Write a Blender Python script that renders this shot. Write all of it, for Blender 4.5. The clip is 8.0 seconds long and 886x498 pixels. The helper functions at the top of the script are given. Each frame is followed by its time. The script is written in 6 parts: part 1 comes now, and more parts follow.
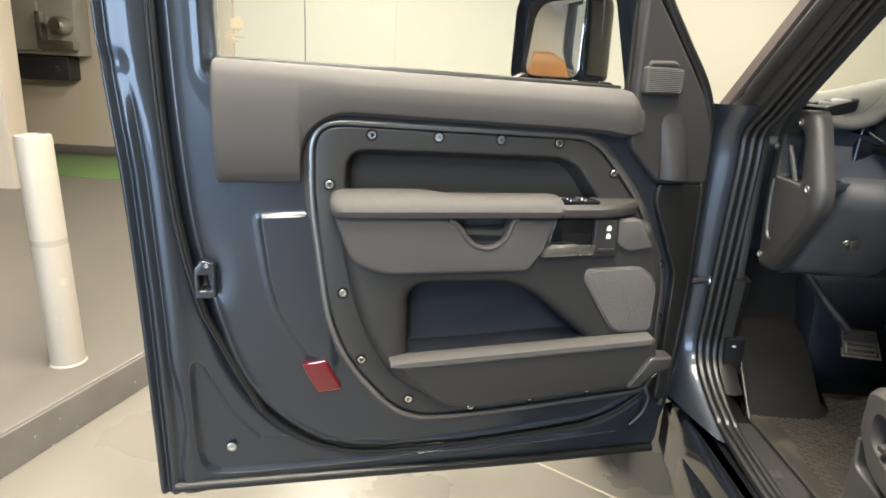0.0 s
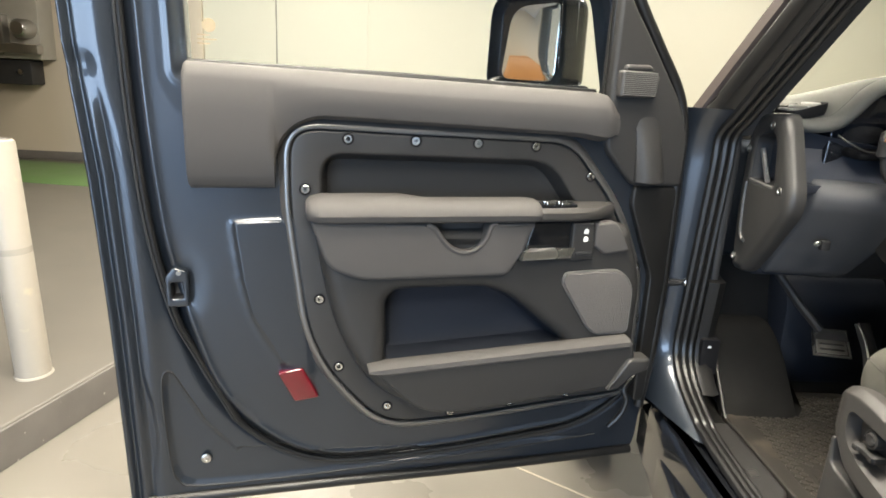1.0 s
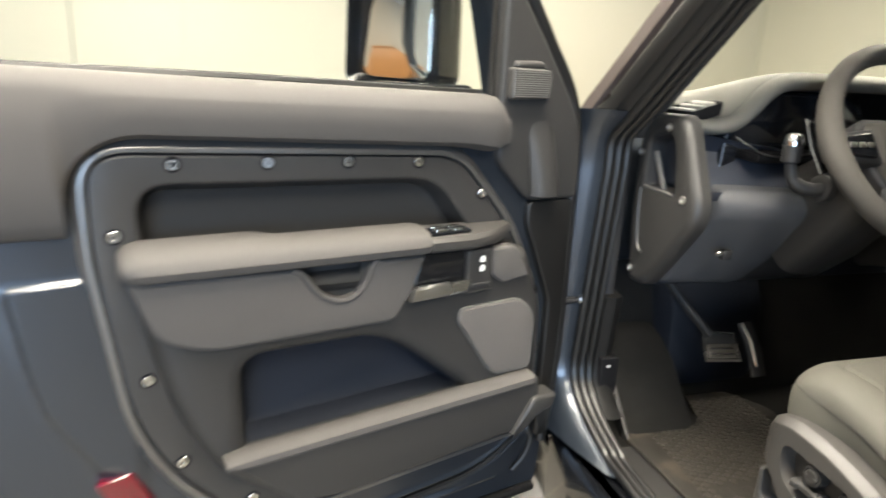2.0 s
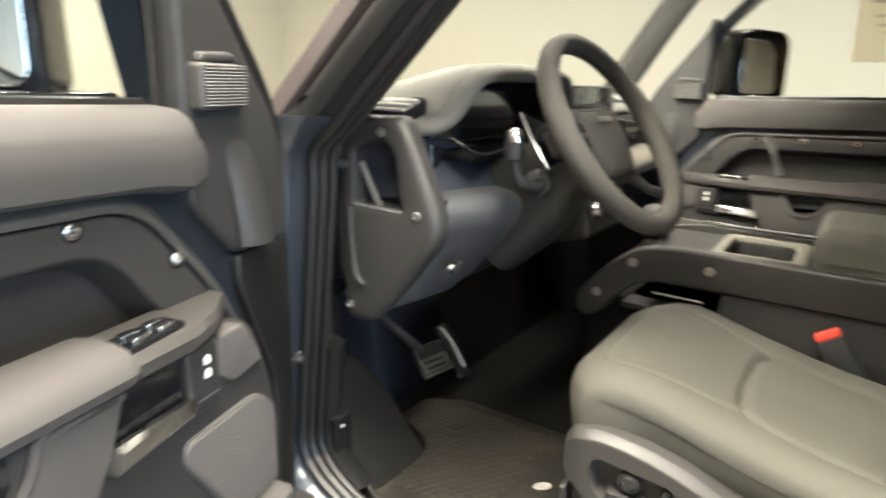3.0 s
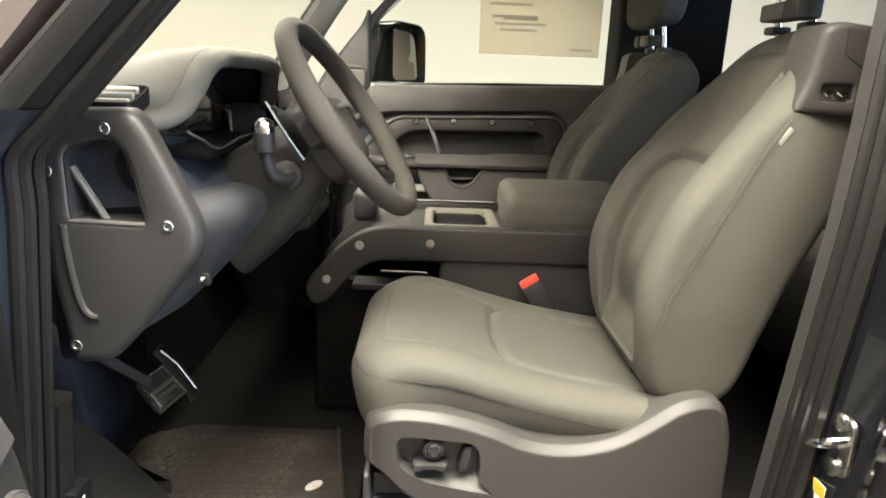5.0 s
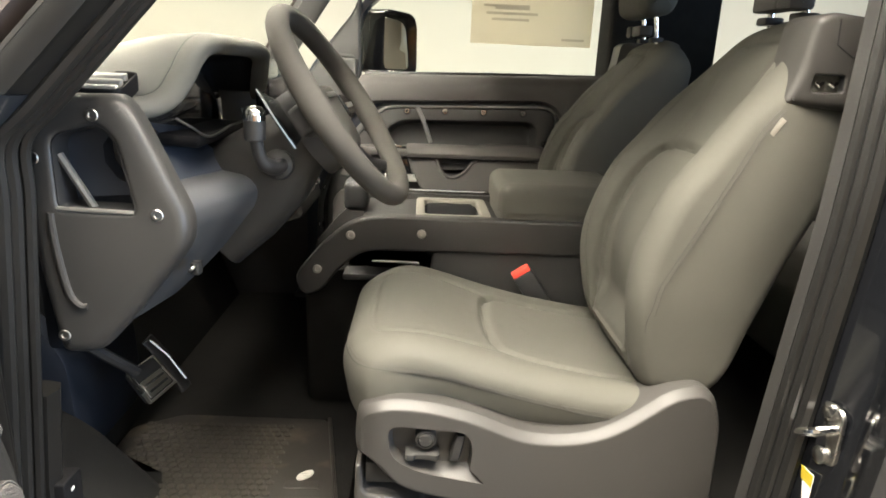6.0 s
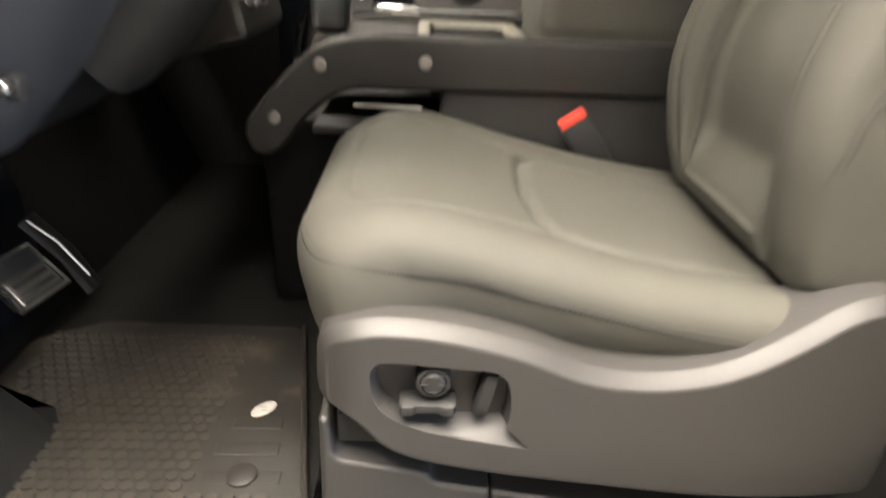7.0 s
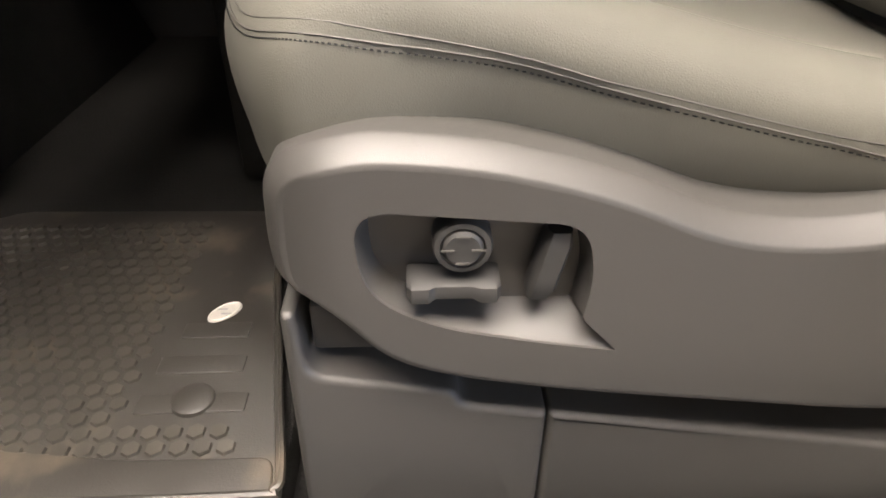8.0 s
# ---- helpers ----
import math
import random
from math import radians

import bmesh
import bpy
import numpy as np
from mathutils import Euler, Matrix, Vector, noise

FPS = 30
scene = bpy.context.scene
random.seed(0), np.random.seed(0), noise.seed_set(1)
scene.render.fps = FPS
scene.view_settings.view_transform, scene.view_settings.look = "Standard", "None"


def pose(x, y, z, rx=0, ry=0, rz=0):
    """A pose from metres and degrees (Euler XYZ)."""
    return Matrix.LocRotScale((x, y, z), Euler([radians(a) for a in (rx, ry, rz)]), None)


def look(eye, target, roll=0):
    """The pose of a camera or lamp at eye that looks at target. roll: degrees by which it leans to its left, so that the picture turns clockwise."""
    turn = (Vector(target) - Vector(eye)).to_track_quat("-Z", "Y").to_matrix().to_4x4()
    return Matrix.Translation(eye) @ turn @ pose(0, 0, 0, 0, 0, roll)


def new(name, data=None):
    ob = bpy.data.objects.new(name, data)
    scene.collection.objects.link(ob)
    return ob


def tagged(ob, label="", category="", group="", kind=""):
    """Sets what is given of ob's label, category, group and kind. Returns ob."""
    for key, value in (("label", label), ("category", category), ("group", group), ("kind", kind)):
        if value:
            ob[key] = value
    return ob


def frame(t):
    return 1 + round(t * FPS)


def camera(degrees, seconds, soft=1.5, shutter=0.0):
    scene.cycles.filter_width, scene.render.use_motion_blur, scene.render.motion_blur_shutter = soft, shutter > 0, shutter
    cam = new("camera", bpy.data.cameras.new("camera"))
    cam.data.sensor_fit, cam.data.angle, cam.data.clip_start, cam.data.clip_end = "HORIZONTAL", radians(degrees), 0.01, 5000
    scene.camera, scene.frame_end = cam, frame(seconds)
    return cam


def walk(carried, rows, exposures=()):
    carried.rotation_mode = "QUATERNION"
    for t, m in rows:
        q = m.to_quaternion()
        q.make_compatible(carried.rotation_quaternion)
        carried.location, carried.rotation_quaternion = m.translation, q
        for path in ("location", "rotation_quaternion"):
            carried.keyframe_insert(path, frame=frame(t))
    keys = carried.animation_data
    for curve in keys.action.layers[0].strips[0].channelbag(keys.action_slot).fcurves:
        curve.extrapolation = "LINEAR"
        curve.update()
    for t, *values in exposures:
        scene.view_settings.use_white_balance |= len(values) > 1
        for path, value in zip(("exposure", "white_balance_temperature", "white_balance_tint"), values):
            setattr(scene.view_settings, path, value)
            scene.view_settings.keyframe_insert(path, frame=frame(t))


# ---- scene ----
from mathutils import geometry

cam = camera(69.8, 8.0, soft=1.7, shutter=0.5)
PATH = [
    (0, (-1.4709, -1.1543, 1.3788), (-1.4892, 0.769, 0.8306), 2.93),
    (0.5, (-1.4738, -1.1502, 1.3806), (-1.4601, 0.774, 0.8354), 3.0),
    (1, (-1.479, -1.1436, 1.3752), (-1.4169, 0.7838, 0.8448), 3.01),
    (1.2, (-1.4878, -1.136, 1.384), (-1.4069, 0.7881, 0.8442), 3.15),
    (2.3, (-1.5214, -0.7069, 1.399), (-0.6685, 1.0165, 0.8489), 2.74),
    (2.5, (-1.5154, -0.6187, 1.3986), (-0.4373, 0.9773, 0.8597), 2.52),
    (3, (-1.5576, -0.3978, 1.3913), (0.0609, 0.6573, 0.8742), 1.58),
    (3.5, (-1.5307, -0.2927, 1.3883), (0.3218, 0.255, 0.8702), 1.69),
    (4, (-1.5606, -0.2143, 1.3916), (0.3669, -0.0416, 0.8868), 1.95),
    (4.5, (-1.5967, -0.1706, 1.3875), (0.3409, -0.1806, 0.892), 1.81),
    (6, (-1.5938, -0.1569, 1.3824), (0.3282, -0.2367, 0.8351), 2.49),
    (6.5, (-1.468, -0.1679, 1.3358), (0.4236, -0.2506, 0.6914), 2.16),
    (7, (-1.1778, -0.1667, 1.1877), (0.6147, -0.2313, 0.3029), 2.17),
    (7.5, (-1.0287, -0.165, 1.0363), (0.6614, -0.2245, -0.0314), 1.02),
    (8, (-0.9855, -0.1562, 1.0034), (0.6672, -0.2247, -0.1208), 0.23),
]
walk(cam, [(t, look(eye, target, roll)) for t, eye, target, roll in PATH],
     [(0, -0.31, 6500, 10), (1.2, -0.28, 6500, 10), (2.3, -0.05, 6500, 10), (3.0, 0.07, 6500, 10), (4.5, 0.20, 6500, 10), (6.0, 0.24, 6500, 10), (8.0, 0.20, 6500, 17)])

# ---- small helpers ----
V = Vector


def mix(a, b, k):
    return a + (b - a) * k


def step(a, b, v):
    k = min(1.0, max(0.0, (v - a) / (b - a)))
    return k * k * (3 - 2 * k)


def rounded(pts, r=0.01, n=5):
    """A closed outline with its corners rounded; a point may carry its own radius."""
    out = []
    m = len(pts)
    for i in range(m):
        p = V(pts[i][:2])
        rad = pts[i][2] if len(pts[i]) > 2 else r
        a, b = V(pts[i - 1][:2]) - p, V(pts[(i + 1) % m][:2]) - p
        d = min(rad, a.length * 0.49, b.length * 0.49)
        a, b = p + a.normalized() * d, p + b.normalized() * d
        for k in range(n + 1):
            s = k / n
            out.append(a * (1 - s) ** 2 + p * 2 * s * (1 - s) + b * s * s)
    return dedupe(out)


def dedupe(loop, eps=2e-4):
    out = []
    for p in loop:
        if not out or (p - out[-1]).length > eps:
            out.append(p)
    if len(out) > 2 and (out[0] - out[-1]).length < eps:
        out.pop()
    return out


def spline(pts, n=8, closed=False):
    """A smooth curve through points of any dimension."""
    pts = [V(p) for p in pts]
    m = len(pts)
    out = []
    for i in range(m if closed else m - 1):
        if closed:
            p0, p1, p2, p3 = pts[i - 1], pts[i], pts[(i + 1) % m], pts[(i + 2) % m]
        else:
            p0, p1, p2, p3 = pts[max(i - 1, 0)], pts[i], pts[i + 1], pts[min(i + 2, m - 1)]
        for k in range(n):
            s = k / n
            out.append(0.5 * (2 * p1 + (p2 - p0) * s + (2 * p0 - 5 * p1 + 4 * p2 - p3) * s * s + (3 * p1 - p0 - 3 * p2 + p3) * s ** 3))
    if not closed:
        out.append(pts[-1])
    return out


def area(loop):
    return sum(loop[i - 1].x * p.y - p.x * loop[i - 1].y for i, p in enumerate(loop)) / 2


def ccw(loop):
    return loop if area(loop) > 0 else loop[::-1]


def offset(loop, d):
    """The loop moved by d to its left (inwards, if it runs counter-clockwise)."""
    out = []
    m = len(loop)
    for i, p in enumerate(loop):
        a, b = (p - loop[i - 1]), (loop[(i + 1) % m] - p)
        na, nb = V((-a.y, a.x)).normalized(), V((-b.y, b.x)).normalized()
        nn = na + nb
        nn = nn.normalized() if nn.length > 1e-6 else na
        out.append(p + nn * d / max(0.5, nn.dot(na)))
    return out


def ring_faces(bm, a, b, closed=True):
    m = len(a)
    for i in range(m if closed else m - 1):
        j = (i + 1) % m
        try:
            bm.faces.new((a[i], a[j], b[j], b[i]))
        except ValueError:
            pass


def fill(bm, loops):
    edges = []
    for vs in loops:
        for i in range(len(vs)):
            e = bm.edges.get((vs[i - 1], vs[i])) or bm.edges.new((vs[i - 1], vs[i]))
            edges.append(e)
    bmesh.ops.triangle_fill(bm, use_beauty=True, edges=edges)


def front(a, b, d):
    """A panel seen from -y: a to the right, b up, d towards the viewer."""
    return (a, -d, b)


def side(x0):
    """A panel in a plane x = x0, facing -x: a along y, b up."""
    return lambda a, b, d: (x0 - d, a, b)


def flat(a, b, d):
    """A panel that lies flat: a, b on the plan, d up."""
    return (a, b, d)


def plate(outer, holes=(), d0=0.0, d1=0.01, bevel=0.003, to=front, bm=None, closed_back=True, hole_bevel=None, chamfer=None):
    """A panel with thickness, rounded front edges and openings."""
    bm = bm or bmesh.new()
    last, first = [], []
    for k, loop in enumerate([outer, *holes]):
        loop = ccw([V(p[:2]) for p in loop])
        if k:
            loop = loop[::-1]
        rings = []
        bv = hole_bevel if k and hole_bevel is not None else bevel
        profile = ((0, d0), (0, d1 - bv), (bv * 0.06, d1 - bv * 0.7), (bv * 0.24, d1 - bv * 0.35), (bv * 0.55, d1 - bv * 0.1), (bv, d1))
        if chamfer and not k:
            w, h = chamfer
            profile = ((0, d0), (0, d1 - h * 1.12), (w * 0.03, d1 - h * 1.04), (w * 0.12, d1 - h * 0.93), (w * 0.86, d1 - h * 0.09), (w * 1.0, d1 - h * 0.015), (w * 1.25, d1))
        for ins, dep in profile:
            rings.append([bm.verts.new(to(p.x, p.y, dep)) for p in offset(loop, ins)])
        for a, b in zip(rings, rings[1:]):
            ring_faces(bm, a, b)
        first.append(rings[0])
        last.append(rings[-1])
    fill(bm, last)
    if closed_back:
        fill(bm, first)
    bmesh.ops.recalc_face_normals(bm, faces=bm.faces)
    return bm


def pad(outline, d0, d1, soft, to=front, crown=0.0, bm=None):
    """A cushioned panel: a widely rounded edge and a slightly crowned face."""
    bm = bm or bmesh.new()
    loop = ccw([V(p[:2]) for p in outline])
    rings = []
    steps = 7
    rings.append([bm.verts.new(to(p.x, p.y, d0)) for p in loop])
    for k in range(steps + 1):
        a = math.pi / 2 * k / steps
        rings.append([bm.verts.new(to(p.x, p.y, d1 - soft + soft * math.sin(a))) for p in offset(loop, soft * (1 - math.cos(a)))])
    for a, b in zip(rings, rings[1:]):
        ring_faces(bm, a, b)
    if crown:
        c = sum((p for p in loop), V((0, 0))) / len(loop)
        inner = offset(loop, soft)
        prev = rings[-1]
        for s in (0.8, 0.55, 0.3, 0.1):
            cur = [bm.verts.new(to(*(c + (p - c) * s), d1 + crown * (1 - s * s))) for p in inner]
            ring_faces(bm, prev, cur)
            prev = cur
        bm.faces.new(prev)
    else:
        fill(bm, [rings[-1]])
    fill(bm, [rings[0]])
    bmesh.ops.recalc_face_normals(bm, faces=bm.faces)
    return bm


def tray(outline, d0, d1, inset=0.01, r=0.008, to=front, bm=None):
    """A recess: walls that go in from the outline and a floor."""
    bm = bm or bmesh.new()
    loop = ccw([V(p[:2]) for p in outline])
    rings = []
    for ins, dep in ((-0.004, d0), (0, d0), (inset * 0.6, d1 + r), (inset * 0.6 + r * 0.3, d1 + r * 0.3), (inset * 0.6 + r, d1)):
        rings.append([bm.verts.new(to(p.x, p.y, dep)) for p in offset(loop, ins)])
    for a, b in zip(rings, rings[1:]):
        ring_faces(bm, a, b)
    fill(bm, [rings[-1]])
    bmesh.ops.recalc_face_normals(bm, faces=bm.faces)
    for f in bm.faces:
        f.normal_flip()
    return bm


def run_out(outline, inner, d0, d1, to=front):
    """A recess whose walls slope from the outline to the nearest point of a smaller floor outline."""
    bm = bmesh.new()
    loop, inn = ccw([V(p[:2]) for p in outline]), ccw([V(p[:2]) for p in inner])
    near = []
    for p in loop:
        best = None
        for i, b in enumerate(inn):
            a = inn[i - 1]
            k = max(0.0, min(1.0, (p - a).dot(b - a) / (b - a).length_squared))
            c = a + (b - a) * k
            if best is None or (c - p).length < best[0]:
                best = ((c - p).length, c)
        near.append(best[1])
    top = [bm.verts.new(to(p.x, p.y, d0)) for p in loop]
    mid = [bm.verts.new(to(*(q + (p - q) * 0.06), d1 + (d0 - d1) * 0.12)) for p, q in zip(loop, near)]
    low = [bm.verts.new(to(q.x, q.y, d1)) for q in near]
    ring_faces(bm, top, mid)
    ring_faces(bm, mid, low)
    bmesh.ops.remove_doubles(bm, verts=bm.verts, dist=0.0003)
    floor_ = [bm.verts.new(to(q.x, q.y, d1)) for q in inn]
    fill(bm, [floor_])
    bmesh.ops.recalc_face_normals(bm, faces=bm.faces)
    return bm


def on_surface(bm, path, lift=0.0):
    """The path laid onto the nearest places of a mesh."""
    from mathutils.bvhtree import BVHTree
    tree = BVHTree.FromBMesh(bm)
    out = []
    for p in path:
        c, n, _, _ = tree.find_nearest(V(p))
        out.append(c + n * lift)
    return out


def loft(rings, closed=True, caps=True, bm=None):
    bm = bm or bmesh.new()
    vs = [[bm.verts.new(p) for p in r] for r in rings]
    for a, b in zip(vs, vs[1:]):
        ring_faces(bm, a, b, closed)
    if caps and closed:
        for r in (vs[0], vs[-1]):
            try:
                bm.faces.new(r)
            except ValueError:
                pass
    bmesh.ops.recalc_face_normals(bm, faces=bm.faces)
    return bm


def tube(path, r=0.005, n=8, closed=False, flatten=1.0, bm=None):
    """A rod along a path; r may be a number or a list."""
    bm = bm or bmesh.new()
    path = [V(p) for p in path]
    m = len(path)
    rs = r if isinstance(r, (list, tuple)) else [r] * m
    rings = []
    up = None
    for i, p in enumerate(path):
        if closed:
            t = path[(i + 1) % m] - path[i - 1]
        else:
            t = path[min(i + 1, m - 1)] - path[max(i - 1, 0)]
        t.normalize()
        if up is None:
            up = V((0, 0, 1)) if abs(t.z) < 0.9 else V((0, 1, 0))
        up = (up - t * up.dot(t)).normalized()
        sd = t.cross(up)
        rings.append([bm.verts.new(p + (sd * math.cos(a) + up * flatten * math.sin(a)) * rs[i]) for a in [2 * math.pi * k / n for k in range(n)]])
    for a, b in zip(rings, rings[1:]):
        ring_faces(bm, a, b)
    if closed:
        ring_faces(bm, rings[-1], rings[0])
    else:
        bm.faces.new(rings[0])
        bm.faces.new(rings[-1])
    bmesh.ops.recalc_face_normals(bm, faces=bm.faces)
    return bm


def lathe(profile, m, n=20, bm=None):
    """A turned shape: (radius, height) pairs round the z axis of the pose m."""
    bm = bm or bmesh.new()
    rings = [[bm.verts.new(m @ V((max(r, 1e-4) * math.cos(a), max(r, 1e-4) * math.sin(a), h))) for a in [2 * math.pi * k / n for k in range(n)]] for r, h in profile]
    for a, b in zip(rings, rings[1:]):
        ring_faces(bm, a, b)
    bm.faces.new(rings[0])
    bm.faces.new(rings[-1])
    bmesh.ops.recalc_face_normals(bm, faces=bm.faces)
    return bm


def box(x0, x1, y0, y1, z0, z1, bevel=0.004, seg=2, bm=None):
    b2 = bmesh.new()
    bmesh.ops.create_cube(b2, size=1, matrix=Matrix.Translation(((x0 + x1) / 2, (y0 + y1) / 2, (z0 + z1) / 2)) @ Matrix.Diagonal((x1 - x0, y1 - y0, z1 - z0, 1)))
    if bevel:
        bmesh.ops.bevel(b2, geom=b2.edges[:], offset=bevel, segments=seg, profile=0.5, affect="EDGES")
    if bm is None:
        return b2
    me = bpy.data.meshes.new("tmp")
    b2.to_mesh(me)
    b2.free()
    bm.from_mesh(me)
    bpy.data.meshes.remove(me)
    return bm


def prism(section, x0, x1, bevel=0.006, to=None):
    """A closed (y, z) section drawn out along x, with rounded end edges."""
    loop = ccw([V(p[:2]) for p in section])
    rings = []
    for ins, x in ((bevel, x0), (bevel * 0.3, x0 + bevel * 0.3), (0, x0 + bevel), (0, x1 - bevel), (bevel * 0.3, x1 - bevel * 0.3), (bevel, x1)):
        rings.append([V((x, p.x, p.y)) for p in offset(loop, ins)])
    bm = bmesh.new()
    vs = [[bm.verts.new(p) for p in r] for r in rings]
    for a, b in zip(vs, vs[1:]):
        ring_faces(bm, a, b)
    fill(bm, [vs[0]])
    fill(bm, [vs[-1]])
    bmesh.ops.recalc_face_normals(bm, faces=bm.faces)
    return bm


def inside(P, loop):
    """Which of the points P lie within the closed outline."""
    L = np.array([(p[0], p[1]) for p in loop])
    a, b = L, np.roll(L, -1, axis=0)
    hit = np.zeros(len(P), bool)
    for (ax, ay), (bx, by) in zip(a, b):
        if ay != by:
            hit ^= ((ay > P[:, 1]) != (by > P[:, 1])) & (P[:, 0] < (bx - ax) * (P[:, 1] - ay) / (by - ay) + ax)
    return hit


def distance(P, path, closed=False):
    """The distance of each of the points P from a path."""
    L = [np.array((p[0], p[1])) for p in path]
    best = np.full(len(P), 9.0)
    for a, b in zip(L, L[1:] + ([L[0]] if closed else [])):
        k = np.clip(((P - a) @ (b - a)) / max(1e-9, (b - a) @ (b - a)), 0, 1)
        best = np.minimum(best, np.linalg.norm(P - a - k[:, None] * (b - a), axis=1))
    return best


def ramp(a, b, v):
    k = np.clip((v - a) / (b - a), 0, 1)
    return k * k * (3 - 2 * k)


def evenly(loop, gap):
    """A closed outline with points about one gap apart."""
    out = []
    for i, p in enumerate(loop):
        q = loop[(i + 1) % len(loop)]
        n = max(1, round((q - p).length / gap))
        out += [p + (q - p) * (k / n) for k in range(n)]
    return dedupe(out, gap * 0.3)


def relief_sheet(outer, holes, height, dense, d_back, to=front, fine=0.003, coarse=0.012):
    """A pressed sheet: an outline with openings, whose face follows a height over the plan; dense says where it bends sharply."""
    loops = [evenly(ccw([V(p[:2]) for p in lp]), 0.004) for lp in (outer, *holes)]
    o = np.array([(p.x, p.y) for p in loops[0]])
    pts = []
    for gap, want in ((fine, True), (coarse, False)):
        gx, gy = np.meshgrid(np.arange(o[:, 0].min(), o[:, 0].max(), gap), np.arange(o[:, 1].min(), o[:, 1].max(), gap))
        gx[1::2] += gap / 2
        g = np.stack((gx.ravel(), gy.ravel()), 1)
        g = g[dense(g) == want]
        keep = inside(g, loops[0])
        for lp in loops[1:]:
            keep &= ~inside(g, lp)
        g = g[keep]
        near_edge = np.full(len(g), 9.0)
        for lp in loops:
            near_edge = np.minimum(near_edge, distance(g, lp, True))
        pts.append(g[near_edge > 0.0022])
    flat_pts = [p for lp in loops for p in lp] + [V(p) for g in pts for p in g]
    edges, at = [], 0
    for lp in loops:
        edges += [(at + i, at + (i + 1) % len(lp)) for i in range(len(lp))]
        at += len(lp)
    vo, _, fo, _, _, _ = geometry.delaunay_2d_cdt(flat_pts, edges, [], 0, 1e-6)
    P = np.array([(p.x, p.y) for p in vo])
    F = np.array(fo)
    mid = P[F].mean(axis=1)
    ok = inside(mid, loops[0])
    for lp in loops[1:]:
        ok &= ~inside(mid, lp)
    d = height(P)
    bm = bmesh.new()
    vs = [bm.verts.new(to(p[0], p[1], h)) for p, h in zip(P, d)]
    for f in F[ok]:
        bm.faces.new([vs[i] for i in f])
    plan_of = {tuple(v.co): p for v, p in zip(vs, P.tolist())}
    rim_edges = [e for e in bm.edges if e.is_boundary]
    back = bmesh.ops.extrude_edge_only(bm, edges=rim_edges)["geom"]
    for v in back:
        if isinstance(v, bmesh.types.BMVert):
            q = plan_of[tuple(v.co)]
            v.co = to(q[0], q[1], d_back)
    bmesh.ops.delete(bm, geom=[v for v in bm.verts if not v.link_faces], context="VERTS")
    bmesh.ops.recalc_face_normals(bm, faces=bm.faces)
    return bm


def thing(name, m, label, category, group="", kind=""):
    ob = new(name)
    ob.empty_display_size = 0.1
    ob.matrix_basis = m
    return tagged(ob, label, category, group, kind)


def top_of(ob):
    while ob.parent:
        ob = ob.parent
    return ob


def part(name, bm, material, parent=None, label="", world=True, sharp=38, warp=None):
    """Links a bmesh as one mesh object under a thing or a part. world: its points are in the world, not in the thing's own frame."""
    if warp:
        bm.transform(warp)
        if warp.determinant() < 0:
            bmesh.ops.reverse_faces(bm, faces=bm.faces)
    if parent is not None and world:
        bm.transform(top_of(parent).matrix_basis.inverted())
    me = bpy.data.meshes.new(name)
    bm.to_mesh(me)
    bm.free()
    for p in me.polygons:
        p.use_smooth = True
    me.set_sharp_from_angle(angle=radians(sharp))
    me.materials.append(material)
    ob = new(name, me)
    if parent is not None:
        ob.parent = parent
    if label:
        ob["label"] = label
    return ob


def structure(name, bm, material, label, category):
    return tagged(part(name, bm, material), label, category, kind="structure")

# ---- world, lights, exposure ----
world = bpy.data.worlds.new("world")
scene.world = world
world.use_nodes = True
wn = world.node_tree.nodes
sky = wn.new("ShaderNodeTexSky")
sky.sky_type, sky.sun_disc, sky.sun_elevation, sky.sun_rotation = "NISHITA", False, radians(35), radians(200)
wn["Background"].inputs["Strength"].default_value = 0.1
world.node_tree.links.new(sky.outputs["Color"], wn["Background"].inputs["Color"])
scene.view_settings.exposure = 0.0


def area_lamp(name, m, sx, sy, watts, colour):
    d = bpy.data.lights.new(name, "AREA")
    d.shape, d.size, d.size_y, d.energy, d.color = "RECTANGLE", sx, sy, watts, colour
    ob = new(name, d)
    ob.matrix_world = m
    return ob


CEIL = 3.6
WARM = (1.0, 0.92, 0.775)
COOL = (0.50, 0.71, 1.0)
LAMPS = [(-1.45, -3.0, 260, 0.56, 1.5), (-1.45, 0.10, 620, 1.5, 2.6), (-2.6, 4.2, 190, 0.56, 1.5), (1.8, -2.6, 60, 0.56, 1.5), (1.8, 0.6, 60, 0.56, 1.5), (1.8, 4.2, 200, 0.56, 1.5), (-5.6, -1.6, 60, 0.56, 1.5), (-5.6, 3.2, 60, 0.56, 1.5)]
for lx, ly, watts, sx, sy in LAMPS:
    area_lamp("ceiling_lamp", pose(lx, ly, CEIL - 0.07, 0, 0, 0), sx, sy, watts, WARM)
# daylight through the open doorway in the south wall
area_lamp("doorway_daylight", look((-4.35, -8.0, 1.5), (-4.35, 0.0, 1.5)), 4.9, 2.9, 700, COOL)

# ---- materials ----


